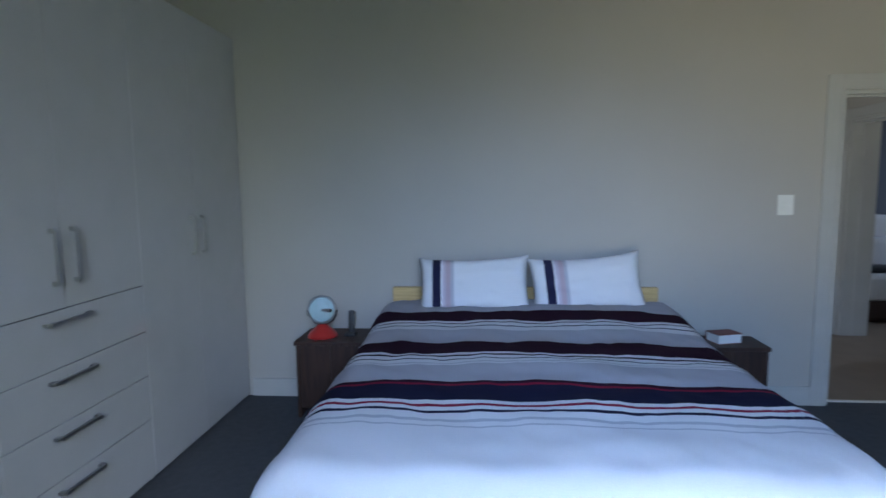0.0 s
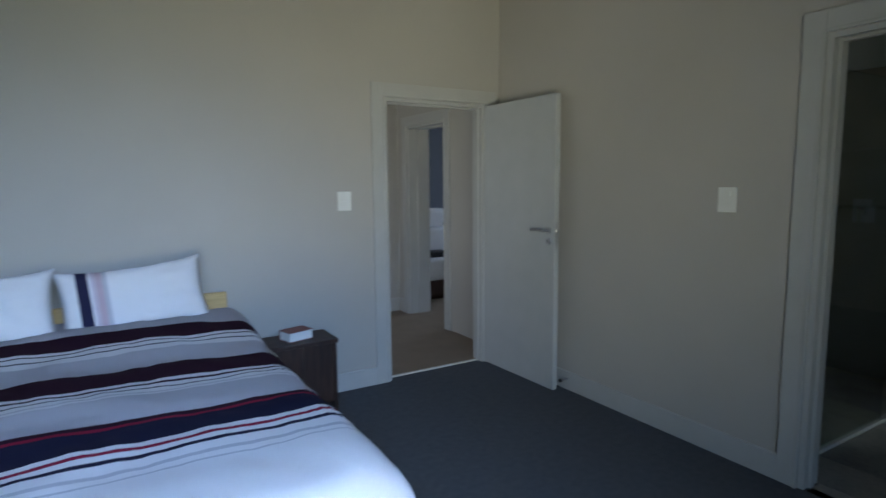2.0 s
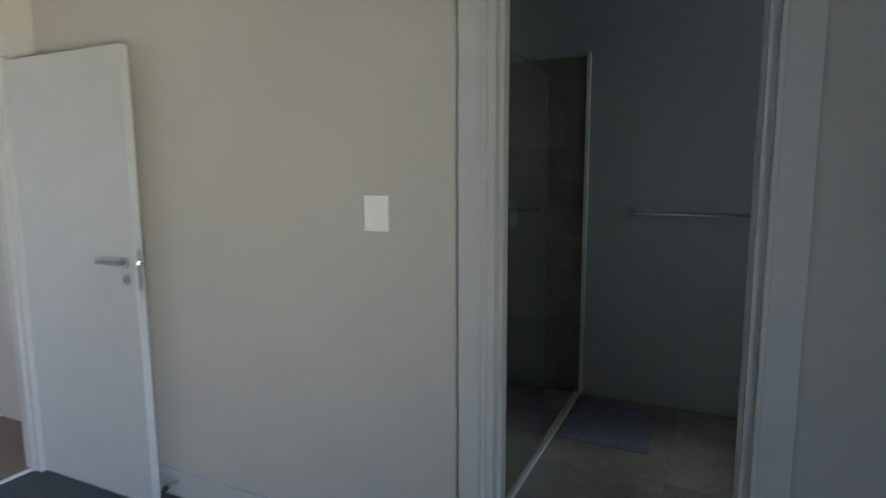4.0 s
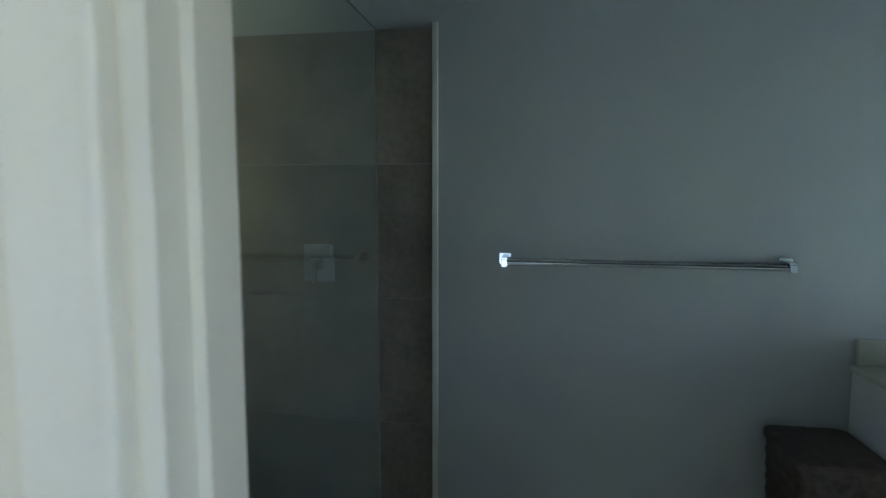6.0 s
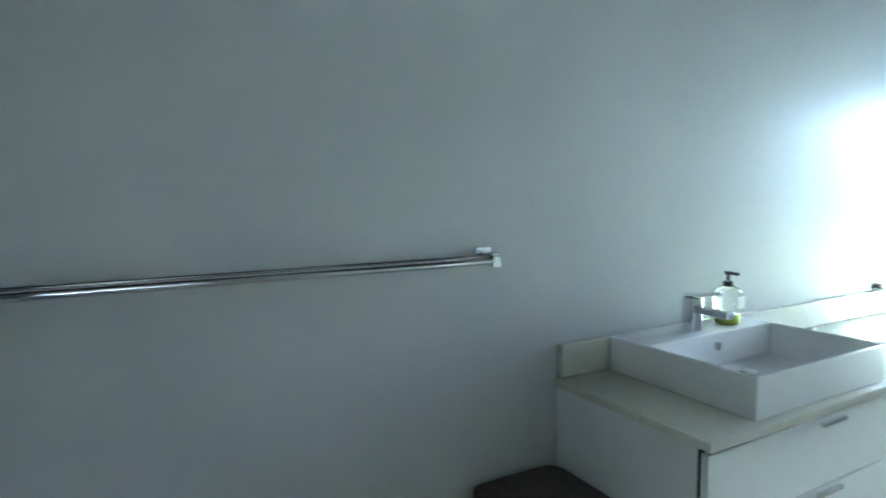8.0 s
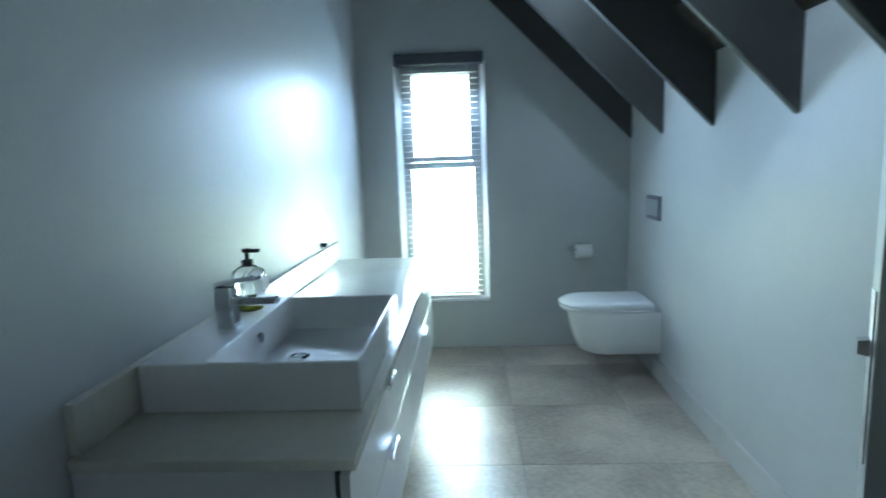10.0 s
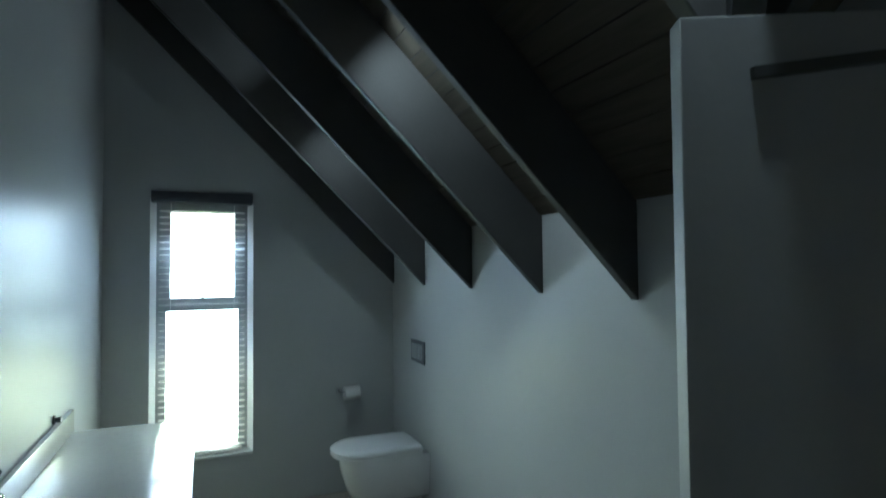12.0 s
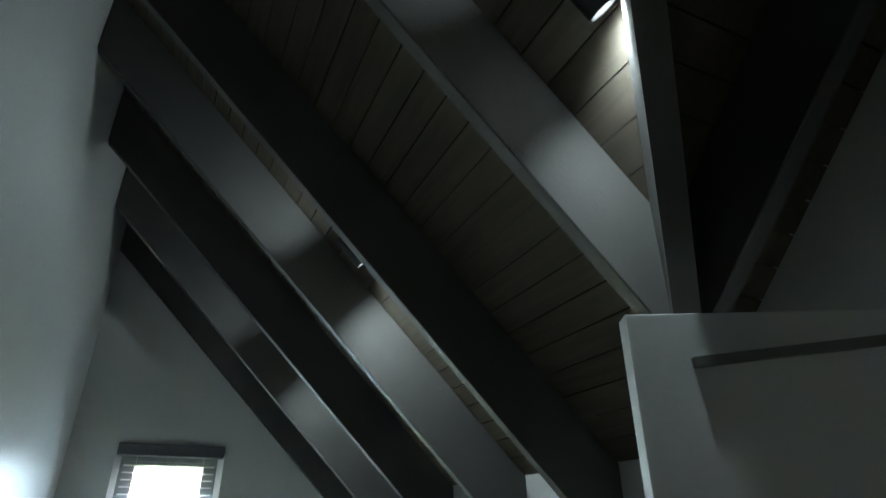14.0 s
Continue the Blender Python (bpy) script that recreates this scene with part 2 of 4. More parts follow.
M_SASH = mat("grey_aluminium_sash", (0.30, 0.31, 0.32), 0.4, metal=0.1, var=0.05, bump=0)
M_LIGHTEDGE = mat("pale_metal_tile_trim", (0.72, 0.69, 0.62), 0.4, metal=0.0, var=0.05, bump=0)


# ---- mesh helpers ----
def box_into(bm, a, b):
    r = bmesh.ops.create_cube(bm, size=1)
    bmesh.ops.transform(bm, verts=r["verts"], matrix=Matrix.Translation([(p + q) / 2 for p, q in zip(a, b)]) @ Matrix.Diagonal([abs(q - p) for p, q in zip(a, b)] + [1]))
    return r["verts"]


def bevel(bm, w, seg=2):
    if w:
        bmesh.ops.bevel(bm, geom=list(bm.edges), offset=w, segments=seg, profile=0.5, affect="EDGES", clamp_overlap=True)


def box(a, b, w=0.0, seg=2):
    bm = bmesh.new()
    box_into(bm, a, b)
    bevel(bm, w, seg)
    return bm


def boxes(*pairs, w=0.0):
    bm = bmesh.new()
    for a, b in pairs:
        box_into(bm, a, b)
    bevel(bm, w)
    return bm


def rod(p, q, r, r2=None, seg=20, into=None, w=0.0):
    bm = into or bmesh.new()
    p, q = Vector(p), Vector(q)
    res = bmesh.ops.create_cone(bm, cap_ends=True, segments=seg, radius1=r, radius2=r if r2 is None else r2, depth=(q - p).length)
    bmesh.ops.transform(bm, verts=res["verts"], matrix=Matrix.Translation((p + q) / 2) @ (q - p).to_track_quat("Z", "Y").to_matrix().to_4x4())
    if w:
        bevel(bm, w)
    return bm


def lathe(profile, at=(0, 0, 0), seg=32):
    """Turns (radius, height) pairs about the vertical."""
    bm = bmesh.new()
    rings = []
    for r, h in profile:
        rings.append([bm.verts.new((at[0] + r * math.cos(k * math.tau / seg), at[1] + r * math.sin(k * math.tau / seg), at[2] + h)) for k in range(seg)])
    for lo, hi in zip(rings, rings[1:]):
        for k in range(seg):
            bm.faces.new((lo[k], lo[(k + 1) % seg], hi[(k + 1) % seg], hi[k]))
    bm.faces.new(list(reversed(rings[0])))
    bm.faces.new(rings[-1])
    return bm


def prism(points, axis, lo, hi):
    """A solid of a flat outline pushed along an axis (0, 1 or 2)."""
    bm = bmesh.new()

    def put(p, v):
        p = list(p)
        p.insert(axis, v)
        return bm.verts.new(p)
    one, two = [put(p, lo) for p in points], [put(p, hi) for p in points]
    n = len(points)
    bm.faces.new(one), bm.faces.new(list(reversed(two)))
    for k in range(n):
        bm.faces.new((one[k], two[k], two[(k + 1) % n], one[(k + 1) % n]))
    bmesh.ops.recalc_face_normals(bm, faces=bm.faces)
    return bm


def mesh_of(name, bm, material, smooth=None):
    bmesh.ops.recalc_face_normals(bm, faces=bm.faces)
    me = bpy.data.meshes.new(name)
    bm.to_mesh(me)
    bm.free()
    me.materials.append(material)
    if smooth:
        me.shade_smooth()
        me.set_sharp_from_angle(angle=radians(smooth))
    return me


def part(name, bm, material, parent, label="", smooth=22):
    ob = new(name, mesh_of(name, bm, material, smooth))
    ob.parent = parent
    return tagged(ob, label)


def thing(name, label, category, group="", at=(0, 0, 0)):
    ob = new(name)
    ob.empty_display_size = 0.1
    ob.location = at
    return tagged(ob, label, category, group)


def solid(name, bm, material, label, category, group="", kind="", smooth=22):
    return tagged(new(name, mesh_of(name, bm, material, smooth)), label, category, group, kind)


def structure(name, bm, material, label, category="wall"):
    return solid(name, bm, material, label, category, kind="structure")


# ---- large structure ----
structure("ground", box((-200, -200, -0.6), (200, 200, -0.45)), M_GRASS, "green mown lawn around the house", "ground")
structure("floor_bedroom", box((-0.7, 1.0, -0.2), (5.06, 6.07, 0)), M_CARPET, "dark charcoal carpet of the bedroom", "floor")
structure("floor_hall", box((2.9, 6.07, -0.2), (5.3, 8.2, 0.004)), M_HALLCARPET, "brown woven carpet of the hall", "floor")
structure("floor_far_room", box((5.3, 6.0, -0.2), (8.6, 10.2, 0.002)), M_HALLCARPET, "brown carpet of the far room", "floor")
floor_bath = structure("floor_bathroom", box((5.06, -1.3, -0.2), (7.2, 4.95, -0.006)), M_GROUT, "large stone-look tiles with pale joints on the bathroom floor", "floor")

DOOR1 = (4.0, 4.86)      # opening in the headboard wall
DOOR2 = (2.84, 3.628)     # opening in the wall between bedroom and bathroom
HEAD, HEAD2 = 2.05, 2.088
structure("wall_north", boxes(((-0.7, 6.0, 0), (DOOR1[0], 6.13, 3.0)), ((DOOR1[1], 6.0, 0), (5.0, 6.13, 3.0)), ((DOOR1[0], 6.0, HEAD), (DOOR1[1], 6.13, 3.0))),
          M_WALL, "greige painted wall behind the bed")
structure("wall_east", boxes(((5.0, -0.85, 0), (5.065, DOOR2[0], 3.0)), ((5.0, DOOR2[1], 0), (5.065, 6.13, 3.0)), ((5.0, DOOR2[0], HEAD2), (5.065, DOOR2[1], 3.0))),
          M_WALL, "greige painted wall between bedroom and bathroom")
structure("wall_west", box((-0.85, 1.0, 0), (-0.7, 6.13, 3.0)), M_WALL, "greige painted wall behind the wardrobe")
# unseen wall; opening kept narrow so less light grazes the east wall
structure("wall_south", boxes(((-0.7, 1.0, 0), (1.0, 1.15, 3.0)), ((3.3, 1.0, 0), (5.0, 1.15, 3.0)), ((1.0, 1.0, 2.85), (3.3, 1.15, 3.0))),
          M_WALL, "unseen greige painted wall with a wide opening sized to shape the daylight")
structure("ceiling_bedroom", box((-0.85, 1.0, 3.0), (5.065, 6.13, 3.1)), M_CEIL, "pale plaster ceiling of the bedroom", "ceiling")

structure("wall_bath_west", boxes(((5.065, -1.3, 0), (5.13, DOOR2[0], 3.1)), ((5.065, DOOR2[1], 0), (5.13, 4.95, 3.1)), ((5.065, DOOR2[0], HEAD2), (5.13, DOOR2[1], 3.1)),
                                  ((5.065, 1.7, 3.1), (5.13, 4.95, 5.2))), M_BATHWALL, "grey satin painted low wall under the rafters")
structure("wall_bath_east", box((7.06, -1.3, 0), (7.2, 4.95, 5.2)), M_BATHWALL, "grey satin painted bathroom wall with the towel rail")
structure("wall_bath_north", box((5.065, 4.735, 0), (7.06, 4.95, 5.2)), M_BATHWALL, "grey painted wall above the shower tiles")
WIN = (6.18, 6.76, 0.375, 2.10)
SPLAY = 0.032
structure("wall_bath_south", boxes(((5.065, -1.3, 0), (WIN[0] - SPLAY, -1.14, 4.2)), ((WIN[1] + SPLAY, -1.3, 0), (7.06, -1.14, 4.2)),
                                   ((WIN[0] - SPLAY, -1.3, 0), (WIN[1] + SPLAY, -1.14, WIN[2])), ((WIN[0] - SPLAY, -1.3, WIN[3]), (WIN[1] + SPLAY, -1.14, 4.2))),
          M_BATHWALL, "grey satin painted gable wall with the tall window")

structure("wall_hall_north", box((2.9, 8.05, 0), (5.14, 8.2, 2.8)), M_WALL, "greige hall wall")
# the opening in this end wall is made up, behind the hall fill lamp
structure("wall_hall_west", boxes(((2.9, 6.13, 0), (3.05, 6.5, 2.8)), ((2.9, 7.7, 0), (3.05, 8.05, 2.8)), ((2.9, 6.5, 0), (3.05, 7.7, 0.75)), ((2.9, 6.5, 2.05), (3.05, 7.7, 2.8))), M_WALL, "greige hall end wall with an added, unseen opening")
structure("wall_hall_east", boxes(((5.14, 6.13, 0), (5.39, 7.05, 2.8)), ((5.14, 7.82, 0), (5.39, 8.2, 2.8)), ((5.14, 7.05, HEAD), (5.39, 7.82, 2.8))), M_WALL, "greige hall wall with a doorway")
structure("ceiling_hall", box((2.9, 6.13, 2.8), (5.3, 8.2, 2.9)), M_CEIL, "pale plaster ceiling of the hall", "ceiling")
# the east opening is made up to go with the far room fill lamp
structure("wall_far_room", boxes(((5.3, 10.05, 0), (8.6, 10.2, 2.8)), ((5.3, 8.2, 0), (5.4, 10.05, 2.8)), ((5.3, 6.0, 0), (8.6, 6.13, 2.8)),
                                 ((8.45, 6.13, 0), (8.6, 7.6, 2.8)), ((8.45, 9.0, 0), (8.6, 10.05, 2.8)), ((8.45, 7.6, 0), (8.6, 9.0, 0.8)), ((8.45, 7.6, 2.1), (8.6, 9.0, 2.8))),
          M_DARKBLUE, "dark slate painted walls of the far room with an added, unseen opening")
structure("ceiling_far_room", box((5.3, 6.0, 2.8), (8.6, 10.2, 2.9)), M_CEIL, "pale ceiling of the far room", "ceiling")

# the two boarded roof slopes that meet in a valley; boards run across the rafters
RISE_A, RISE_B = -3.285, 0.02        # z = x + RISE_A and z = y + RISE_B under the boards


def valley_y(x):
    return x + RISE_A - RISE_B


def board(bm, corners, up):
    low = [bm.verts.new(c) for c in corners]
    top = [bm.verts.new(Vector(c) + Vector(up)) for c in corners]
    bm.faces.new(low), bm.faces.new(list(reversed(top)))
    for k in range(4):
        bm.faces.new((low[k], top[k], top[(k + 1) % 4], low[(k + 1) % 4]))


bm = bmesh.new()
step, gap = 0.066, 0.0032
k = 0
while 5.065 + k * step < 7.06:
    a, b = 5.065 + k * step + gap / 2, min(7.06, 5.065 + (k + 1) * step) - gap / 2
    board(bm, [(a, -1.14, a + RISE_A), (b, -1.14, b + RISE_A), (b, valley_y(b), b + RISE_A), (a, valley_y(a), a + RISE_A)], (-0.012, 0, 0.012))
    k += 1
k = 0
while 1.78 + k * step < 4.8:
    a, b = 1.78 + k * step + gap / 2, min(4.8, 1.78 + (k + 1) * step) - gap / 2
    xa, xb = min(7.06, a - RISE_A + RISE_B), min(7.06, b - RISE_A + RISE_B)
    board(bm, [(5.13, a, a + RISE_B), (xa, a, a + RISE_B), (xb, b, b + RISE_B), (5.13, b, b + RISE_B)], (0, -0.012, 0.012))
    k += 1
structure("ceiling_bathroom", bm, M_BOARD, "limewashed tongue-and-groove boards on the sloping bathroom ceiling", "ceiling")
bm = bmesh.new()
for a, b in ((5.0, 7.2),):
    board(bm, [(a, -1.4, a + RISE_A + 0.02), (b, -1.4, b + RISE_A + 0.02), (b, valley_y(b), b + RISE_A + 0.02), (a, valley_y(a), a + RISE_A + 0.02)], (-0.06, 0, 0.06))
board(bm, [(5.0, valley_y(5.0), 1.735), (7.2, valley_y(7.2), 3.935), (7.2, 5.0, 5.04), (5.0, 5.0, 5.04)], (0, -0.06, 0.06))
structure("roof", bm, M_BLACK, "dark roof above the boarded bathroom slopes", "roof")


def rafter(y, thick, lo=5.13, hi=7.06):
    pts = [(lo, lo + RISE_A - 0.335), (hi, hi + RISE_A - 0.335), (hi, hi + RISE_A - 0.003), (lo, lo + RISE_A - 0.003)]
    b = prism(pts, 1, y - thick, y)
    bevel(b, 0.003, 1)
    solid("rafter", b, M_RAFTER, "grey painted rafter under the sloping boarded ceiling", "rafter", "roof rafters")


for y, lo in ((-1.10, 5.13), (-0.447, 5.13), (0.259, 5.13), (0.952, 5.13), (1.53, 5.13), (2.298, 5.60)):
    rafter(y, 0.038, lo)
# valley beam and the rafters of the second slope
d = Vector((1, -1, 0)).normalized() * 0.025
b = bmesh.new()
c = [Vector((5.16, valley_y(5.16) + 0.03, 0)), Vector((7.06, valley_y(7.06) + 0.03, 0))]
vs = []
for p in c:
    for side in (-1, 1):
        for z in (p.x + RISE_A - 0.33, p.x + RISE_A + 0.015):
            vs.append(b.verts.new((p.x + side * d.x, p.y + side * d.y, z)))
for q in ((0, 1, 3, 2), (4, 6, 7, 5), (0, 4, 5, 1), (2, 3, 7, 6), (0, 2, 6, 4), (1, 5, 7, 3)):
    b.faces.new([vs[i] for i in q])
solid("valley_beam", b, M_RAFTER, "grey painted diagonal beam in the roof valley", "beam")
for x in (5.50, 6.95):
    y0 = valley_y(x) + 0.05
    b = prism([(y0, y0 + RISE_B - 0.30), (4.8, 4.8 + RISE_B - 0.30), (4.8, 4.8 + RISE_B - 0.003), (y0, y0 + RISE_B - 0.003)], 0, x - 0.025, x + 0.025)
    bevel(b, 0.003, 1)
    solid("rafter", b, M_RAFTER, "grey painted rafter over the bathroom doorway", "rafter", "roof rafters")


# ---- trim ----
def skirting(name, *pairs):
    structure(name, boxes(*pairs, w=0.004), M_TRIM, "pale grey painted skirting board", "baseboard")


SK = 0.13
skirting("baseboard_north", ((0.08, 5.982, 0), (3.9, 6.0, SK)))
skirting("baseboard_east", ((4.982, 3.72, 0), (5.0, 5.98, SK)), ((4.982, 1.15, 0), (5.0, 2.73, SK)))
skirting("baseboard_bath_west", ((5.13, -1.12, 0), (5.147, 2.72, SK)))
skirting("baseboard_hall", ((3.05, 8.032, 0), (5.12, 8.05, 0.15)), ((5.122, 7.925, 0), (5.14, 8.03, 0.15)))


def casing(name, label, wall, lo, hi, thick_lo, thick_hi, head=HEAD):
    """A door frame: jambs through the wall, stepped casing boards. wall: axis across the opening (0: opening runs along x)."""
    t = tagged(new(name), label, "door frame", kind="structure")
    CW = 0.10

    def bx(u0, u1, v0, v1, z0, z1):
        return ((u0, v0, z0), (u1, v1, z1)) if wall == 0 else ((v0, u0, z0), (v1, u1, z1))
    jam = boxes(bx(lo, lo + 0.022, thick_lo, thick_hi, 0, head), bx(hi - 0.022, hi, thick_lo, thick_hi, 0, head), bx(lo + 0.022, hi - 0.022, thick_lo, thick_hi, head - 0.022, head))
    part("jamb", jam, M_TRIM, t)
    mid = (thick_lo + thick_hi) / 2
    part("door_stop_bead", boxes(bx(lo + 0.022, lo + 0.034, mid - 0.02, mid + 0.015, 0, head - 0.022), bx(hi - 0.034, hi - 0.022, mid - 0.02, mid + 0.015, 0, head - 0.022),
                                 bx(lo + 0.034, hi - 0.034, mid - 0.02, mid + 0.015, head - 0.034, head - 0.022)), M_TRIM, t)
    for sgn, v in ((-1, thick_lo), (1, thick_hi)):
        o, o2 = v + sgn * 0.018, v + sgn * 0.024
        a, b2 = min(v, o), max(v, o)
        part("casing_board", boxes(bx(lo - CW, lo - 0.004, a, b2, 0, head + CW), w=0.003), M_TRIM, t)
        part("casing_board", boxes(bx(hi + 0.004, hi + CW, a, b2, 0, head + CW), w=0.003), M_TRIM, t)
        part("casing_board", boxes(bx(lo - 0.004, hi + 0.004, a, b2, head + 0.004, head + CW), w=0.003), M_TRIM, t)
        a, b2 = min(v, o2), max(v, o2)
        part("casing_bead", boxes(bx(lo - 0.018, lo - 0.003, a, b2, 0, head + 0.018), bx(hi + 0.003, hi + 0.018, a, b2, 0, head + 0.018), bx(lo - 0.003, hi + 0.003, a, b2, head + 0.003, head + 0.018), w=0.003), M_TRIM, t)
    return t


casing("door_frame_1", "pale grey painted frame of the doorway to the hall", 0, *DOOR1, 6.0, 6.13)
frame2 = casing("door_frame_2", "pale grey painted frame of the bathroom doorway", 1, *DOOR2, 5.0, 5.13, HEAD2)
for z in (0.26, 1.79):
    part("hinge_plate", box((5.082, DOOR2[0] + 0.022, z - 0.05), (5.126, DOOR2[0] + 0.0245, z + 0.05), 0.001, 1), M_STEEL, frame2, "brushed steel hinge plate")
casing("door_frame_3", "pale painted frame of the doorway off the hall", 1, 7.05, 7.82, 5.14, 5.39)


def lever(parent, x, z, side, face):
    """A lever handle with round roses on one face of a leaf; side: -1 or 1 along local y."""
    h = part("lever_handle", rod((x, face, z), (x, face + side * 0.008, z), 0.026, seg=24), M_STEEL, parent, "brushed steel lever handle")
    b = rod((x, face, z), (x, face + side * 0.05, z), 0.009)
    rod((x + 0.006, face + side * 0.05, z), (x - 0.07, face + side * 0.054, z + 0.004), 0.009, into=b)
    rod((x - 0.07, face + side * 0.054, z + 0.004), (x - 0.13, face + side * 0.044, z - 0.002), 0.009, 0.007, into=b)
    part("lever", b, M_STEEL, h)
    part("keyhole_rose", rod((x, face, z - 0.075), (x, face + side * 0.008, z - 0.075), 0.024, seg=24), M_STEEL, h)
    part("keyhole", box((x - 0.003, face + side * 0.0075, z - 0.088), (x + 0.003, face + side * 0.0095, z - 0.066)), M_BLACK, h)


def door_leaf(name, label, at, turn, width, hz, top=2.038):
    t = tagged(new(name), label, "door", kind="structure")
    t.matrix_basis = pose(*at, 0, 0, turn)
    part("leaf", box((0, -0.02, 0.008), (width, 0.02, top), 0.002), M_DOOR, t)
    for side, face in ((1, 0.02), (-1, -0.02)):
        lever(t, width - 0.062, hz, side, face)
    part("latch_plate", box((width, -0.011, hz - 0.12), (width + 0.0015, 0.011, hz + 0.06)), M_STEEL, t)
    part("latch", prism([(width, hz - 0.008), (width + 0.012, hz - 0.006), (width + 0.012, hz + 0.008), (width, hz + 0.01)], 1, -0.007, 0.007), M_CHROME, t, "chrome latch bolt")
    for z in (0.22, 1.8):
        part("hinge", rod((-0.004, 0.024, z - 0.05), (-0.004, 0.024, z + 0.05), 0.007), M_STEEL, t)
    return t


door_leaf("door_1", "pale grey flush bedroom door standing open against the wall", (4.878, 6.02 - 0.02, 0), -89.0, 0.80, 1.125)
leaf2 = door_leaf("door_2", "pale grey flush bathroom door standing open", (5.175, 2.80, 0), -27.0, 0.79, 1.19, 1.957)
# thin dark grey bar slanting across the upper part of the leaf
part("slim_bar", prism([(0.06, 1.934), (0.70, 1.869), (0.701, 1.884), (0.06, 1.949)], 1, 0.02, 0.032), M_GREYBAR, leaf2, "dark slim slanting bar near the top of the door")
stop = thing("door_stop", "small steel door stop with a rubber tip on the skirting", "door stop")
part("stem", rod((4.982, 5.165, 0.08), (4.92, 5.165, 0.08), 0.008), M_STEEL, stop)
part("tip", rod((4.92, 5.165, 0.08), (4.905, 5.165, 0.08), 0.013), M_BLACK, stop)
strip = structure("threshold_strip", box((DOOR1[0], 6.055, 0), (DOOR1[1], 6.085, 0.007), 0.002), M_LIGHTEDGE, "thin metal threshold strip between the carpets", "trim")


def switch_plate(label, axis, at, w, h, rockers):
    """A wall switch; axis 1: on a wall that faces -y, axis 0: on a wall that faces -x."""
    t = thing("light_switch", label, "light switch", "light switches")

    def bx(u0, u1, d0, d1, z0, z1):
        return ((at[0] + u0, at[1] - d1, at[2] + z0), (at[0] + u1, at[1] - d0, at[2] + z1)) if axis == 1 else ((at[0] - d1, at[1] + u0, at[2] + z0), (at[0] - d0, at[1] + u1, at[2] + z1))
    part("plate", box(*bx(-w / 2, w / 2, 0, 0.009, -h / 2, h / 2), 0.003), M_WHITEPLASTIC, t)
    for k in range(rockers):
        z = h * (0.22 - 0.34 * k)
        part("rocker", box(*bx(-0.022, 0.022, 0.009, 0.014, z - 0.014, z + 0.014), 0.002), M_WHITEPLASTIC, t)


switch_plate("white two-gang wall switch beside the doorway", 1, (3.685, 6.0, 1.337), 0.098, 0.13, 2)
switch_plate("white two-gang wall switch beside the bathroom doorway", 0, (5.0, 4.054, 1.36), 0.10, 0.128, 2)
switch_plate("white wall switch in the hall", 1, (4.936, 8.05, 1.34), 0.11, 0.11, 1)


# ---- assumed bedroom opening behind the walk, unseen ----
win = tagged(new("window_1"), "assumed, unseen wide opening with a dark aluminium frame and no glass", "window", kind="structure")
part("window_frame", boxes(((1.0, 1.02, 0), (1.06, 1.08, 2.85)), ((3.24, 1.02, 0), (3.3, 1.08, 2.85)), ((1.06, 1.02, 2.79), (3.24, 1.08, 2.85)), ((1.06, 1.02, 0), (3.24, 1.08, 0.03)), ((1.06, 1.02, 1.86), (3.24, 1.08, 1.9))), M_ALU, win)


# ---- wardrobe ----
def bar_handle(parent, p, axis, length, out=0.034, r=0.0065):
    """A square bar handle on a front that faces +x; axis 1 or 2: the way it runs."""
    h = length / 2
    a, b = [p[0] + out - 0.011, p[1] - r, p[2] - r], [p[0] + out, p[1] + r, p[2] + r]
    a[axis], b[axis] = p[axis] - h, p[axis] + h
    pairs = [(tuple(a), tuple(b))]
    for s in (-1, 1):
        c, e = [p[0], p[1] - r, p[2] - r], [p[0] + out - 0.011, p[1] + r, p[2] + r]
        c[axis], e[axis] = p[axis] + s * h - 0.010, p[axis] + s * h + 0.010
        pairs.append((tuple(c), tuple(e)))
    return part("handle", boxes(*pairs), M_STEEL, parent, "brushed steel bar handle")


WF, WTOP = 0.06, 2.485


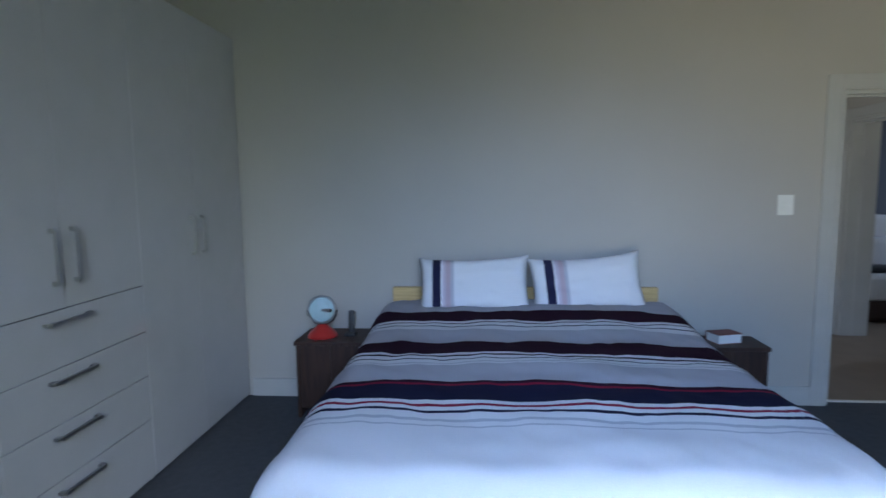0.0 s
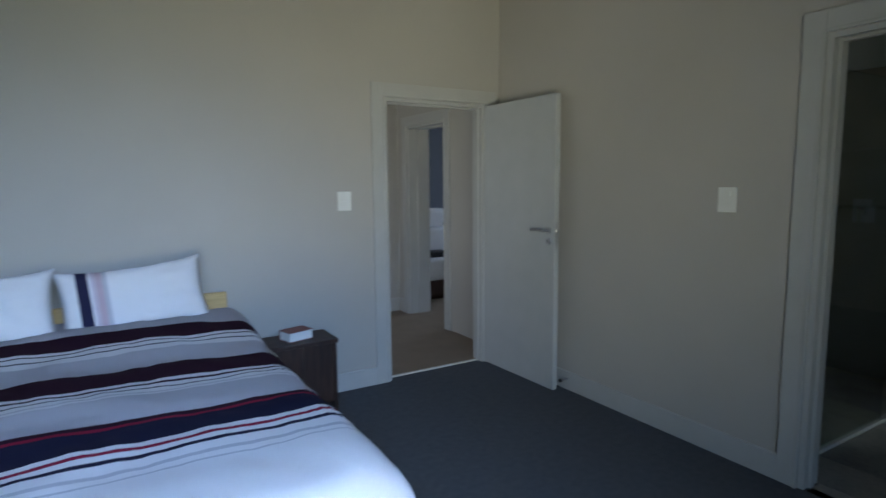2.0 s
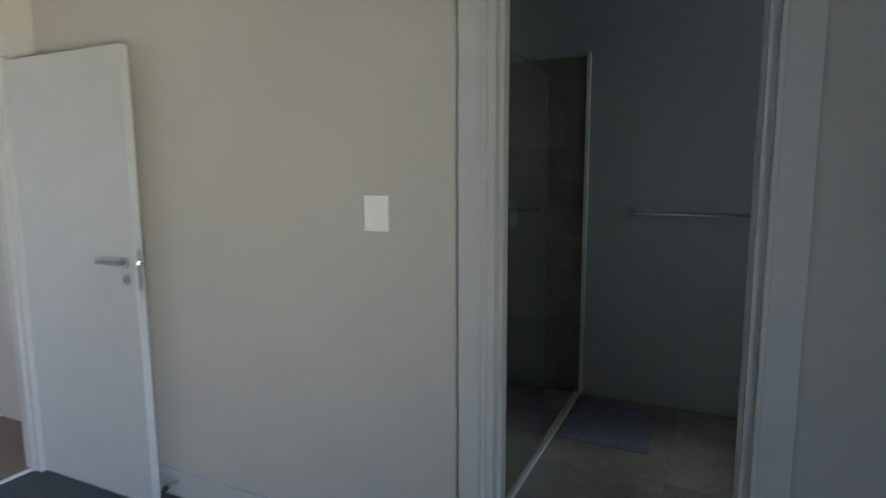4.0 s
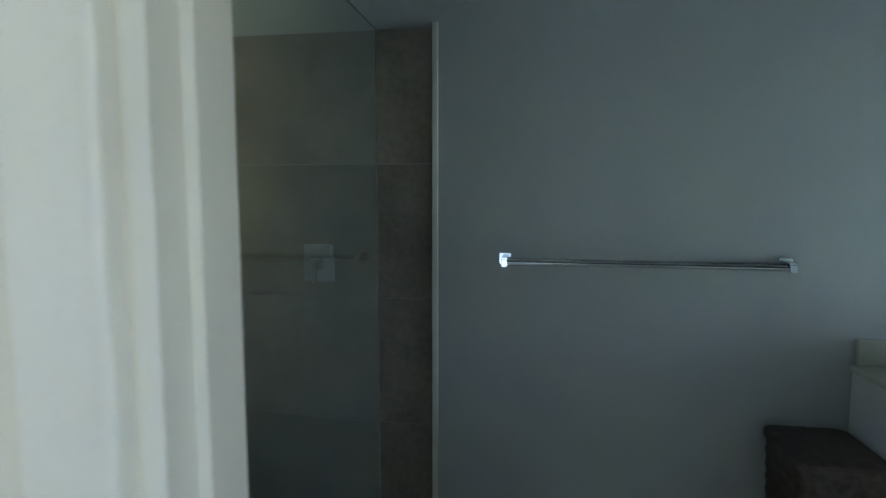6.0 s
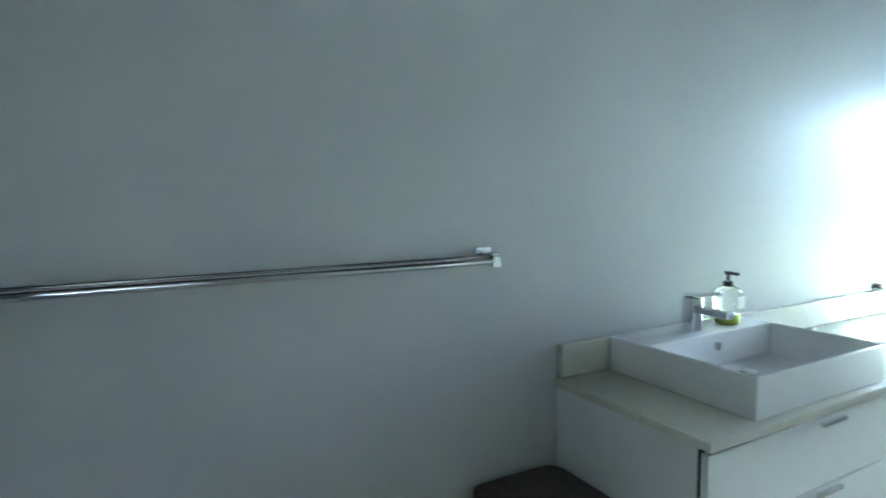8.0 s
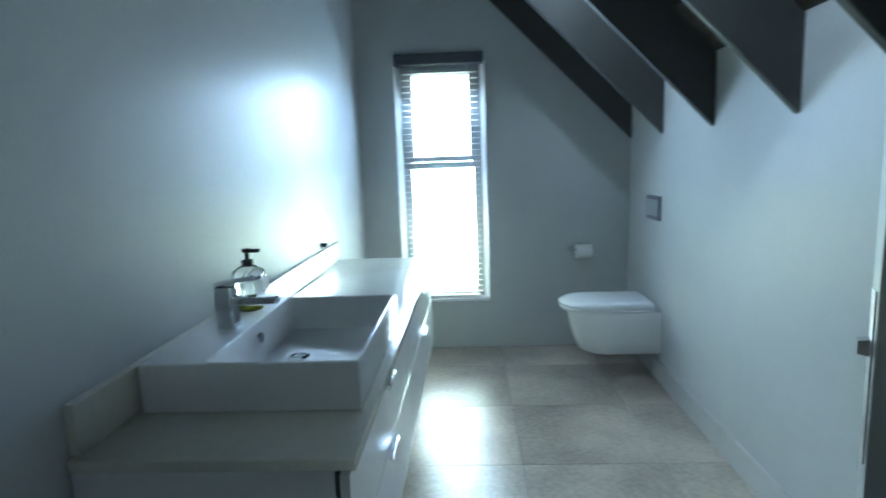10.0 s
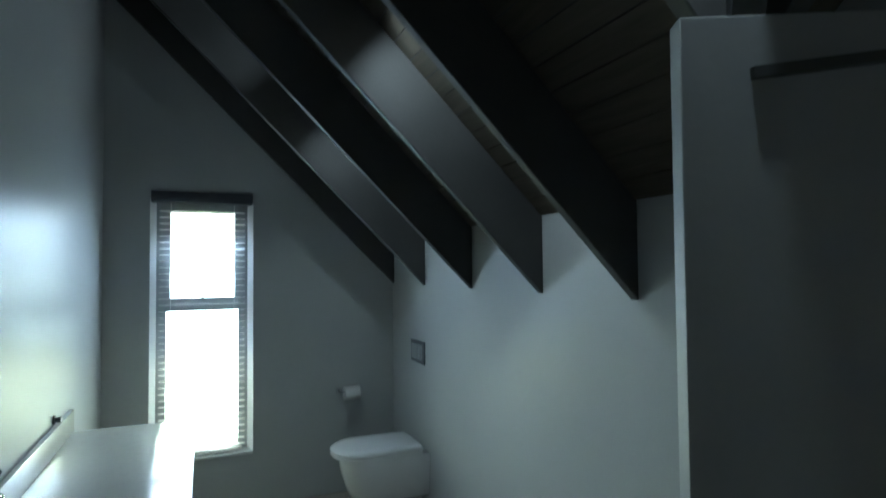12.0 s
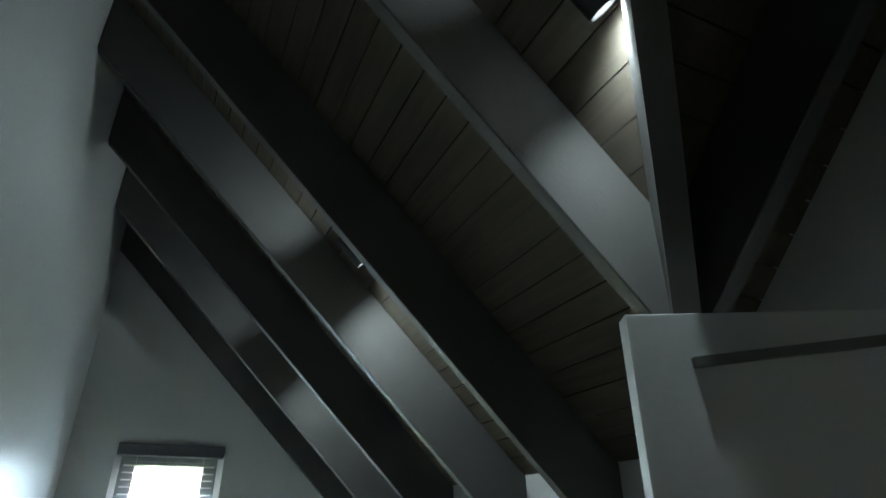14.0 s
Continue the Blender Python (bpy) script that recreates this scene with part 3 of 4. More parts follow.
def wardrobe_unit(y0, y1, drawers, meet, handle_z):
    t = thing("wardrobe", "white gloss wardrobe with " + ("two doors above four drawers" if drawers else "two tall doors, steel handles"), "wardrobe", "fitted wardrobes", (0, 0, 0))
    part("body", boxes(((-0.54, y0, 0), (WF - 0.022, y0 + 0.018, WTOP)), ((-0.54, y1 - 0.018, 0), (WF - 0.022, y1, WTOP)), ((-0.54, y0 + 0.018, WTOP - 0.018), (WF - 0.022, y1 - 0.018, WTOP)),
                       ((-0.54, y0 + 0.018, 0.0), (WF - 0.03, y1 - 0.018, 0.018)), ((-0.54, y0 + 0.018, 0.018), (-0.53, y1 - 0.018, WTOP - 0.018))), M_WARDSIDE, t)
    low = 1.014 if drawers else 0.02
    for a, b, hy in ((y0 + 0.002, meet - 0.0015, meet - 0.058), (meet + 0.0015, y1 - 0.002, meet + 0.058)):
        dd = part("door", box((WF - 0.02, a, low), (WF, b, WTOP - 0.002), 0.0015), M_WARD, t)
        bar_handle(dd, (WF, hy, handle_z), 2, 0.21, r=0.009)
    if drawers:
        zs = [1.010, 0.777, 0.551, 0.325, 0.02]
        for hi, lo in zip(zs, zs[1:]):
            dd = part("drawer", box((WF - 0.02, y0 + 0.002, lo + 0.003), (WF, y1 - 0.002, hi), 0.0015), M_WARD, t)
            bar_handle(dd, (WF, 4.295 if abs(y0 - 3.9) < 0.1 else (y0 + y1) / 2, hi - 0.044), 1, 0.235)


wardrobe_unit(2.1, 3.0, False, 2.55, 1.22)
wardrobe_unit(3.0, 3.93, False, 3.465, 1.22)
wardrobe_unit(3.93, 4.812, True, 4.300, 1.225)
wardrobe_unit(4.812, 5.98, False, 5.355, 1.22)

# ---- bed ----
BX0, BX1, BY0, BY1 = 1.16, 2.86, 3.80, 5.90
bed = thing("bed", "double bed with a pale pine frame and headboard", "bed", at=(2.0, 4.85, 0))


def bedpart(name, bm, material, label="", parent=None):
    bmesh.ops.translate(bm, verts=bm.verts, vec=(-2.0, -4.85, 0))
    return part(name, bm, material, parent or bed, label)


bedpart("headboard", boxes(((1.126, 5.90, 0.30), (2.876, 5.945, 0.81)), w=0.008), M_PINE, "pale pine headboard")
for x in (1.15, 2.79):
    bedpart("leg", box((x, 5.89, 0), (x + 0.06, 5.95, 0.55), 0.006), M_PINE)
    bedpart("leg", box((x, 3.755, 0), (x + 0.06, 3.815, 0.5), 0.006), M_PINE)
bedpart("footboard", box((1.15, 3.725, 0.14), (2.85, 3.755, 0.545), 0.008), M_PINE, "pale pine footboard")
for x in (1.13, 2.84):
    bedpart("side_rail", box((x, 3.82, 0.16), (x + 0.03, 5.89, 0.36), 0.006), M_PINE)
solid("mattress", box((1.17, 3.83, 0.30), (2.83, 5.89, 0.60), 0.05, 4), M_SHEET, "white mattress on the bed frame", "mattress")


def duvet():
    nx, ny = 90, 100
    bm = bmesh.new()
    half, flat, fall = 1.0, 0.83, 0.30
    rows = []
    total = flat + 0.18 + fall
    for j in range(ny + 1):
        v = j / ny
        row = []
        for i in range(nx + 1):
            s = (i / nx * 2 - 1) * total
            a = abs(s)
            # across: flat top, rounded shoulder, hanging side
            if a < flat:
                x, z = a, 0.0
            elif a < flat + 0.18:
                q = (a - flat) / 0.18 * math.pi / 2
                x, z = flat + 0.115 * math.sin(q), -0.115 * (1 - math.cos(q))
            else:
                f = a - flat - 0.18
                x, z = flat + 0.115 + 0.10 * f, -0.115 - f
            x = math.copysign(x, s) + 2.01 + (0.03 * v ** 4 if s > flat else 0.0)
            # along: from under the pillows down over the foot
            L = 2.215 + 0.012 * math.sin(s * 9) - 0.022 * max(0.0, min(1.0, (s - 0.25) / 0.45)) + 0.30 * max(0.0, min(1.0, (a - 0.765) / 0.11))
            u = v * L
            drop = 0.0
            if u < 2.05:
                y = 5.80 - u
            elif u < 2.05 + 0.16:
                q = (u - 2.05) / 0.16 * math.pi / 2
                y, drop = 5.80 - 2.05 - 0.10 * math.sin(q), 0.10 * (1 - math.cos(q))
            else:
                y, drop = 5.80 - 2.15 - 0.06 * (u - 2.21), 0.10 + (u - 2.21)
            puff = 0.012 * noise.noise(Vector((x * 2.2, y * 1.7, 0.3))) + 0.013 * noise.noise(Vector((x * 5, y * 6, 1.3))) + 0.006 * noise.noise(Vector((x * 14, y * 9 + x * 6, 2.0)))
            top = 0.675 + 0.02 * math.cos((x - 2.0) * 1.6) + puff - 0.02 * max(0, (4.2 - y)) + 0.055 * min(1, max(0, (y - 5.05) / 0.5)) ** 1.5
            edge = 0.018 * noise.noise(Vector((y * 3.1, s, 0.0))) * min(1, max(0, (a - flat) / 0.2))
            row.append(bm.verts.new((x + math.copysign(edge, s), y + 0.016 * noise.noise(Vector((x * 3, 0, 5))) * min(1, drop * 8), max(0.12, top + z - drop))))
        rows.append(row)
    for r0, r1 in zip(rows, rows[1:]):
        for k in range(nx):
            bm.faces.new((r0[k], r0[k + 1], r1[k + 1], r1[k]))
    bmesh.ops.solidify(bm, geom=list(bm.faces), thickness=-0.02)
    return solid("duvet", bm, M_DUVET, "white and grey duvet with plum, navy and red stripes", "duvet", smooth=80)


duvet()


def pillow(x, y, z, turn, lean, tip, name="pillow"):
    n = 26
    bm = bmesh.new()
    W, H, T = 0.355, 0.195, 0.085
    for side in (1, -1):
        g = []
        for j in range(n + 1):
            row = []
            for i in range(n + 1):
                u, v = i / n * 2 - 1, j / n * 2 - 1
                pinch = 1 - 0.20 * (1 - u * u) * abs(v) ** 3
                pv = 1 - 0.07 * (1 - v * v) * abs(u) ** 3
                thick = T * (max(0, 1 - abs(u) ** 3.2) * max(0, 1 - abs(v) ** 3.2)) ** 0.45
                wr = 0.010 * noise.noise(Vector((u * 4, v * 4, side + x)))
                row.append(bm.verts.new((u * W * pv, side * (thick + wr * (thick > 0.01)), v * H * pinch)))
            g.append(row)
        for r0, r1 in zip(g, g[1:]):
            for k in range(n):
                bm.faces.new((r0[k], r0[k + 1], r1[k + 1], r1[k]))
    bmesh.ops.remove_doubles(bm, verts=bm.verts, dist=0.002)
    ob = solid(name, bm, M_PILLOW, "white pillow with navy and mauve stripes leaning on the headboard", "pillow", "bed pillows", smooth=80)
    ob.matrix_basis = pose(x, y, z, lean, tip, turn)
    return ob


pillow(1.68, 5.72, 0.855, 0, -24, -1.5)
pillow(2.385, 5.735, 0.862, 3, -22, -4)


# ---- bedside ----
def nightstand(x0, x1, y0, top):
    t = thing("nightstand", "dark stained wooden bedside table with plain fronts", "nightstand", "bedside tables", ((x0 + x1) / 2, y0 + 0.15, 0))

    def p(name, a, b, w=0.004, parent=None):
        bm2 = box(a, b, w)
        bmesh.ops.translate(bm2, verts=bm2.verts, vec=(-(x0 + x1) / 2, -y0 - 0.15, 0))
        return part(name, bm2, M_WENGE, parent or t)
    p("top", (x0 - 0.01, y0 - 0.01, top - 0.025), (x1 + 0.01, 5.975, top))
    p("side_panel", (x0, y0, 0), (x0 + 0.022, 5.97, top - 0.025))
    p("side_panel", (x1 - 0.022, y0, 0), (x1, 5.97, top - 0.025))
    p("back_panel", (x0 + 0.022, 5.955, 0.06), (x1 - 0.022, 5.97, top - 0.025))
    p("shelf", (x0 + 0.022, y0 + 0.01, 0.06), (x1 - 0.022, 5.955, 0.08))
    p("front_panel", (x0 + 0.024, y0 + 0.004, 0.08), ((x0 + x1) / 2 - 0.001, y0 + 0.02, top - 0.028))
    p("front_panel", ((x0 + x1) / 2 + 0.001, y0 + 0.004, 0.08), (x1 - 0.024, y0 + 0.02, top - 0.028))


nightstand(0.535, 0.985, 5.62, 0.505)
nightstand(3.06, 3.49, 5.70, 0.475)

lamp_t = thing("headlight_lamp", "vintage chrome headlight table lamp on a red base", "table lamp", at=(0.675, 5.76, 0.505))


def lp(name, bm2, m, label="", parent=None):
    return part(name, bm2, m, parent or lamp_t, label)


lp("base", lathe([(0.095, 0), (0.096, 0.012), (0.082, 0.032), (0.055, 0.055), (0.03, 0.08), (0.012, 0.092)]), M_REDPAINT, "red enamel base")
b = rod((-0.098, 0, 0.178), (-0.098, 0, 0.138), 0.006)
for k in range(9):
    a0, a1 = math.pi + k * math.pi / 9, math.pi + (k + 1) * math.pi / 9
    rod((0.098 * math.cos(a0), 0, 0.178 + 0.098 * math.sin(a0)), (0.098 * math.cos(a1), 0, 0.178 + 0.098 * math.sin(a1)), 0.006, into=b)
lp("yoke", b, M_CHROME)
hd = lathe([(0.03, -0.09), (0.06, -0.075), (0.082, -0.03), (0.088, 0.0), (0.094, 0.004), (0.094, 0.018), (0.084, 0.022), (0.08, 0.016)])
bmesh.ops.transform(hd, verts=hd.verts, matrix=pose(0, 0, 0.18, 80, 0, 10))
hd_ob = lp("headlight", hd, M_STEEL, "polished chrome headlight shell")
ln = lathe([(0.08, 0.017), (0.06, 0.026), (0.03, 0.031), (0.004, 0.032)])
bmesh.ops.transform(ln, verts=ln.verts, matrix=pose(0, 0, 0.18, 80, 0, 10))
lp("reflector", ln, M_REFLECTOR, "pale silvered reflector face", hd_ob)
lp("bulb_holder", rod((0.012, -0.035, 0.183), (0.078, -0.075, 0.191), 0.013, w=0.003), M_CHROME, "bright chrome bulb holder", hd_ob)

ph = thing("phone_handset", "black cordless phone handset standing in its cradle", "telephone", at=(0.86, 5.78, 0.505))
part("cradle", box((-0.035, -0.04, 0), (0.035, 0.04, 0.025), 0.008), M_BLACK, ph)
hb2 = box((-0.02, -0.014, 0.012), (0.02, 0.014, 0.165), 0.009, 3)
bmesh.ops.transform(hb2, verts=hb2.verts, matrix=pose(0, 0.01, 0, -10, 0, 0))
part("handset", hb2, M_BLACK, ph)

bk = thing("book", "thick red-brown hardback book lying on the bedside table", "book", at=(3.27, 5.83, 0.475))
part("cover", boxes(((-0.085, -0.06, 0), (0.085, 0.06, 0.004)), ((-0.085, -0.06, 0.058), (0.085, 0.06, 0.062)), ((-0.085, 0.06, 0), (0.085, 0.064, 0.062)), w=0.0012), M_REDBROWN, bk)
part("pages", box((-0.081, -0.057, 0.004), (0.081, 0.059, 0.058)), M_PAPER, bk, "cream page block")
bk.rotation_euler[2] = 0.28

# ---- far room glimpsed through the hall ----
fb = thing("bed", "bed with a dark wooden base in the far room", "bed", at=(6.25, 9.15, 0))
part("base", box((-0.78, -0.85, 0.05), (0.78, 0.87, 0.235), 0.012), M_WENGE, fb)
part("plinth", box((-0.70, -0.78, 0), (0.70, 0.82, 0.05)), M_WENGE, fb)
part("mattress", box((-0.76, -0.86, 0.237), (0.76, 0.86, 0.515), 0.05, 4), M_SHEET, fb, "white dressed mattress")
solid("black_bag", box((5.70, 8.40, 0.515), (6.0, 8.55, 0.60), 0.03, 4), M_BLACK, "small black bag on the white bed", "bag")
solid("folded_linen", box((5.58, 8.62, 0.515), (6.3, 9.0, 0.87), 0.05, 4), M_SHEET, "folded white linen stacked on the bed", "linen")
cush = box((-0.30, -0.06, -0.13), (0.30, 0.06, 0.13), 0.055, 4)
bmesh.ops.transform(cush, verts=cush.verts, matrix=pose(5.88, 8.80, 0.997, 12, 3, 0))
solid("white_cushion", cush, M_SHEET, "white cushion resting on the folded linen", "cushion")

pl = thing("picture_light", "small lit brass wall light in the far room", "wall light", at=(7.12, 10.05, 2.11))
part("arm", rod((0, 0, 0), (0, -0.08, 0.02), 0.008), M_STEEL, pl)
part("lit_tube", rod((-0.06, -0.09, 0.02), (0.06, -0.09, 0.02), 0.014), glow("warm_lamp", (1.0, 0.75, 0.4), 8.0), pl, "glowing warm tube")

# ---- bathroom: shower ----
glass_t = thing("shower_screen", "frameless greenish glass shower screen on a metal channel", "shower screen")
gp = part("glass_panel", box((5.142, 3.755, 0.02), (6.18, 3.765, 2.0), 0.001, 1), M_SHOWERGLASS, glass_t, "greenish toughened glass", None)
gp.visible_shadow = False
part("floor_channel", box((5.135, 3.742, 0), (6.195, 3.778, 0.022), 0.003), M_LIGHTEDGE, glass_t)
part("wall_channel", box((5.13, 3.745, 0.022), (5.142, 3.775, 2.0), 0.002), M_CHROME, glass_t)
structure("shower_sill", box((6.195, 3.74, -0.004), (7.045, 3.78, 0.018), 0.004), M_LIGHTEDGE, "pale metal sill strip at the shower entrance", "trim")
structure("tile_trim", box((7.040, 3.728, 0), (7.06, 3.752, 2.265), 0.002), M_LIGHTEDGE, "pale metal edge trim of the shower tiles", "trim")

mx = thing("shower_mixer", "chrome shower mixer with a square plate on the tiles", "shower mixer", at=(7.048, 4.285, 1.225))
part("plate", box((-0.008, -0.072, -0.085), (0, 0.072, 0.085), 0.004), M_SASH, mx, "satin steel plate")
part("body", box((-0.06, -0.025, -0.03), (-0.008, 0.025, 0.03), 0.006), M_CHROME, mx)
lv = box((-0.075, -0.012, -0.085), (-0.055, 0.012, 0.01), 0.004)
part("lever", lv, M_CHROME, mx)
part("diverter", box((-0.03, -0.078, 0.03), (-0.008, -0.060, 0.085), 0.003), M_CHROME, mx)

sh = thing("shower_rack", "chrome wire shower rack with square brackets", "shower rack", at=(6.77, 4.725, 1.60))
for x in (-0.17, 0.07):
    part("bracket", box((x - 0.015, -0.06, -0.015), (x + 0.015, 0.0, 0.015), 0.003), M_CHROME, sh)
part("front_rod", rod((-0.19, -0.11, 0.04), (0.17, -0.11, 0.04), 0.004), M_CHROME, sh)
b = rod((-0.19, -0.05, 0.0), (0.17, -0.05, 0.0), 0.005)
for k in range(7):
    rod((-0.19 + k * 0.06, -0.012, 0.0), (-0.19 + k * 0.06, -0.11, 0.0), 0.002, seg=8, into=b)
for x in (-0.19, 0.17):
    rod((x, -0.11, 0.0), (x, -0.11, 0.04), 0.004, into=b)
rod((-0.19, -0.11, 0.0), (0.17, -0.11, 0.0), 0.004, into=b)
part("tray", b, M_CHROME, sh)

rs = thing("shower_rose", "round chrome rain shower rose on a wall arm", "shower head", at=(5.54, 4.07, 1.725))
part("arm", rod((-0.40, 0, 0.055), (0, 0, 0.055), 0.012), M_CHROME, rs)
part("flange", rod((-0.40, 0, 0.055), (-0.39, 0, 0.055), 0.035), M_CHROME, rs)
part("joint", rod((0, 0, 0.07), (0, 0, 0.0), 0.02), M_CHROME, rs)
part("rose", lathe([(0.104, -0.010), (0.110, -0.006), (0.110, 0.0), (0.04, 0.010), (0.02, 0.012)]), M_CHROME, rs)

mat_ob = box((6.34, 3.225, 0.0), (6.92, 3.70, 0.016), 0.006, 2)
bmesh.ops.subdivide_edges(mat_ob, edges=mat_ob.edges, cuts=3, use_grid_fill=True)
solid("bath_mat", mat_ob, M_MAT, "mauve grey tufted bath mat on the tiles", "bath mat")

# ---- bathroom: towel rail ----
tr = thing("towel_rail", "double chrome towel rail on square brackets", "towel rail", at=(7.06, 2.87, 1.25))
for y in (-0.565, 0.562):
    part("bracket", boxes(((-0.012, y - 0.026, -0.014), (0, y + 0.026, 0.034)), ((-0.075, y - 0.013, -0.006), (-0.012, y + 0.013, 0.022)), w=0.002), M_CHROME, tr)
    part("end_block", box((-0.082, y - 0.013, -0.018), (-0.052, y + 0.013, 0.014), 0.002), M_CHROME, tr)
part("bar", rod((-0.067, -0.56, -0.002), (-0.067, 0.56, -0.002), 0.011), M_CHROME, tr)
part("bar", rod((-0.038, -0.56, 0.008), (-0.038, 0.56, 0.008), 0.007), M_CHROME, tr)

# ---- bathroom: vanity ----
VY0, VY1, VX, VT = -0.20, 2.045, 6.50, 0.858
vc = thing("vanity_cabinet", "white wall-hung vanity cabinet with four drawers", "vanity cabinet", at=(6.78, 0.9, 0.36))


def vp(name, a, b2, m=M_VANITY, w=0.002, parent=None, label=""):
    bm2 = box(a, b2, w)
    bmesh.ops.translate(bm2, verts=bm2.verts, vec=(-6.78, -0.9, -0.36))
    return part(name, bm2, m, parent or vc, label)


vp("body", (VX + 0.045, VY0 + 0.01, 0.36), (7.055, VY1 - 0.012, VT - 0.025))
vp("shadow_gap", (VX + 0.036, VY0 + 0.012, 0.362), (VX + 0.045, VY1 - 0.014, VT - 0.034), M_DARKGAP)
for y0, y1 in ((VY0 + 0.012, 1.003), (1.007, VY1 - 0.014)):
    for z0, z1 in ((0.362, 0.618), (0.622, VT - 0.04)):
        dr = vp("drawer", (VX + 0.016, y0, z0), (VX + 0.036, y1, z1))
        vp("pull", (VX + 0.002, (y0 + y1) / 2 - 0.06, z1 - 0.022), (VX + 0.016, (y0 + y1) / 2 + 0.06, z1 - 0.010), M_CHROME, 0.002, dr, "slim chrome pull")
solid("stone_countertop", box((VX, VY0, VT - 0.025), (7.052, VY1, VT), 0.004, 3), M_STONE, "cream engineered stone vanity top", "countertop")
solid("backsplash", box((7.036, VY0, VT + 0.0), (7.058, VY1 - 0.02, VT + 0.105), 0.003), M_STONE, "cream stone upstand along the wall", "backsplash")

bs = thing("basin", "white rectangular ceramic basin standing on the vanity top", "basin", at=(6.76, 1.525, VT))
bm = bmesh.new()
box_into(bm, (-0.235, -0.315, 0.0), (0.262, 0.315, 0.114))
top = max(bm.faces, key=lambda f: f.calc_center_median().z)
r = bmesh.ops.inset_region(bm, faces=[top], thickness=0.016)
for v in top.verts:
    if v.co.x > 0.1:
        v.co.x = 0.115
for f in list(bm.faces):
    f.select = False
ret = bmesh.ops.extrude_face_region(bm, geom=[top])
nv = [e for e in ret["geom"] if isinstance(e, bmesh.types.BMVert)]
for v in nv:
    v.co.z -= 0.098
    v.co.x += 0.02 if v.co.x < 0 else -0.02
    v.co.y += 0.03 if v.co.y < 0 else -0.03
bmesh.ops.delete(bm, geom=[top], context="FACES_ONLY")
bevel(bm, 0.006, 3)
part("bowl", bm, M_CERAMIC, bs, smooth=35)
part("overflow", rod((0.098, 0.0, 0.074), (0.106, 0.0, 0.074), 0.014), M_CHROME, bs)
part("drain", lathe([(0.03, 0.0), (0.03, 0.004), (0.02, 0.007), (0.012, 0.004)], (0, 0, 0.015)), M_CHROME, bs)

tp = thing("basin_mixer", "chrome square single-lever basin mixer", "tap", at=(6.93, 1.565, VT + 0.114))
part("body", box((-0.024, -0.024, 0), (0.024, 0.024, 0.115), 0.005), M_CHROME, tp)
part("spout", box((-0.14, -0.02, 0.065), (-0.02, 0.02, 0.088), 0.004), M_CHROME, tp)
lv = box((-0.10, -0.017, 0.118), (0.024, 0.017, 0.13), 0.003)
bmesh.ops.rotate(lv, verts=lv.verts, cent=(0, 0, 0.118), matrix=Matrix.Rotation(radians(8), 3, "Y"))
part("lever", lv, M_CHROME, tp)

so = thing("soap_dispenser", "clear pump bottle holding yellow-green soap", "soap dispenser", at=(6.95, 1.355, VT + 0.114))
part("bottle", lathe([(0.036, 0.0), (0.040, 0.004), (0.045, 0.04), (0.050, 0.085), (0.045, 0.118), (0.020, 0.134), (0.015, 0.138)]), M_SOAPGLASS, so, smooth=80).visible_shadow = False
part("soap", lathe([(0.034, 0.004), (0.0385, 0.008), (0.0425, 0.036), (0.0425, 0.038)]), M_SOAP, so, "yellow-green liquid soap", smooth=80)
part("sticker", box((-0.052, -0.02, 0.06), (-0.049, 0.02, 0.10)), M_PAPER, so, "pale paper label")
pump = part("pump", lathe([(0.017, 0.13), (0.017, 0.15), (0.006, 0.153), (0.006, 0.172), (0.013, 0.174), (0.013, 0.184)]), M_BLACK, so, "black pump head")
part("nozzle", box((-0.04, -0.006, 0.172), (0.0, 0.006, 0.183), 0.002), M_BLACK, pump)
hk = thing("wall_hook", "small dark metal knob on the wall above the upstand", "hook", at=(7.06, 0.10, 0.985))
part("rose", rod((-0.006, 0, 0), (0, 0, 0), 0.02), M_BLACK, hk)
part("knob", rod((-0.03, 0, 0), (-0.006, 0, 0), 0.014, 0.010), M_BLACK, hk)

# ---- bathroom: laundry basket ----
lb = thing("laundry_basket", "dark brown lidded laundry basket beside the vanity", "laundry basket", at=(6.862, 2.212, 0))


def rounded(w, d, h, r, z0, taper=1.0):
    pts = []
    for cx, cy, a0 in ((w - r, d - r, 0), (-w + r, d - r, 90), (-w + r, -d + r, 180), (w - r, -d + r, 270)):
        for k in range(7):
            a = radians(a0 + 15 * k)
            pts.append((cx + r * math.cos(a), cy + r * math.sin(a)))
    bm2 = prism(pts, 2, z0, z0 + h)
    for v in bm2.verts:
        if v.co.z < z0 + h / 2:
            v.co.x *= taper
            v.co.y *= taper
    return bm2


part("body", rounded(0.172, 0.152, 0.56, 0.05, 0.0, 0.88), M_BASKET, lb)
lid = rounded(0.182, 0.162, 0.032, 0.055, 0.56, 1.0)
bevel(lid, 0.008, 2)
part("lid", lid, M_BASKET, lb)
for k in range(1, 10):
    wz = 0.055 * k
    q = 0.88 + 0.12 * wz / 0.56
    part("woven_band", rounded(0.175 * q, 0.155 * q, 0.014, 0.05 * q, wz, 1.0), M_BASKET, lb)

# ---- bathroom: toilet ----
wc = thing("toilet", "white wall-hung toilet with a closed lid", "toilet", at=(5.13, -0.58, 0.028))


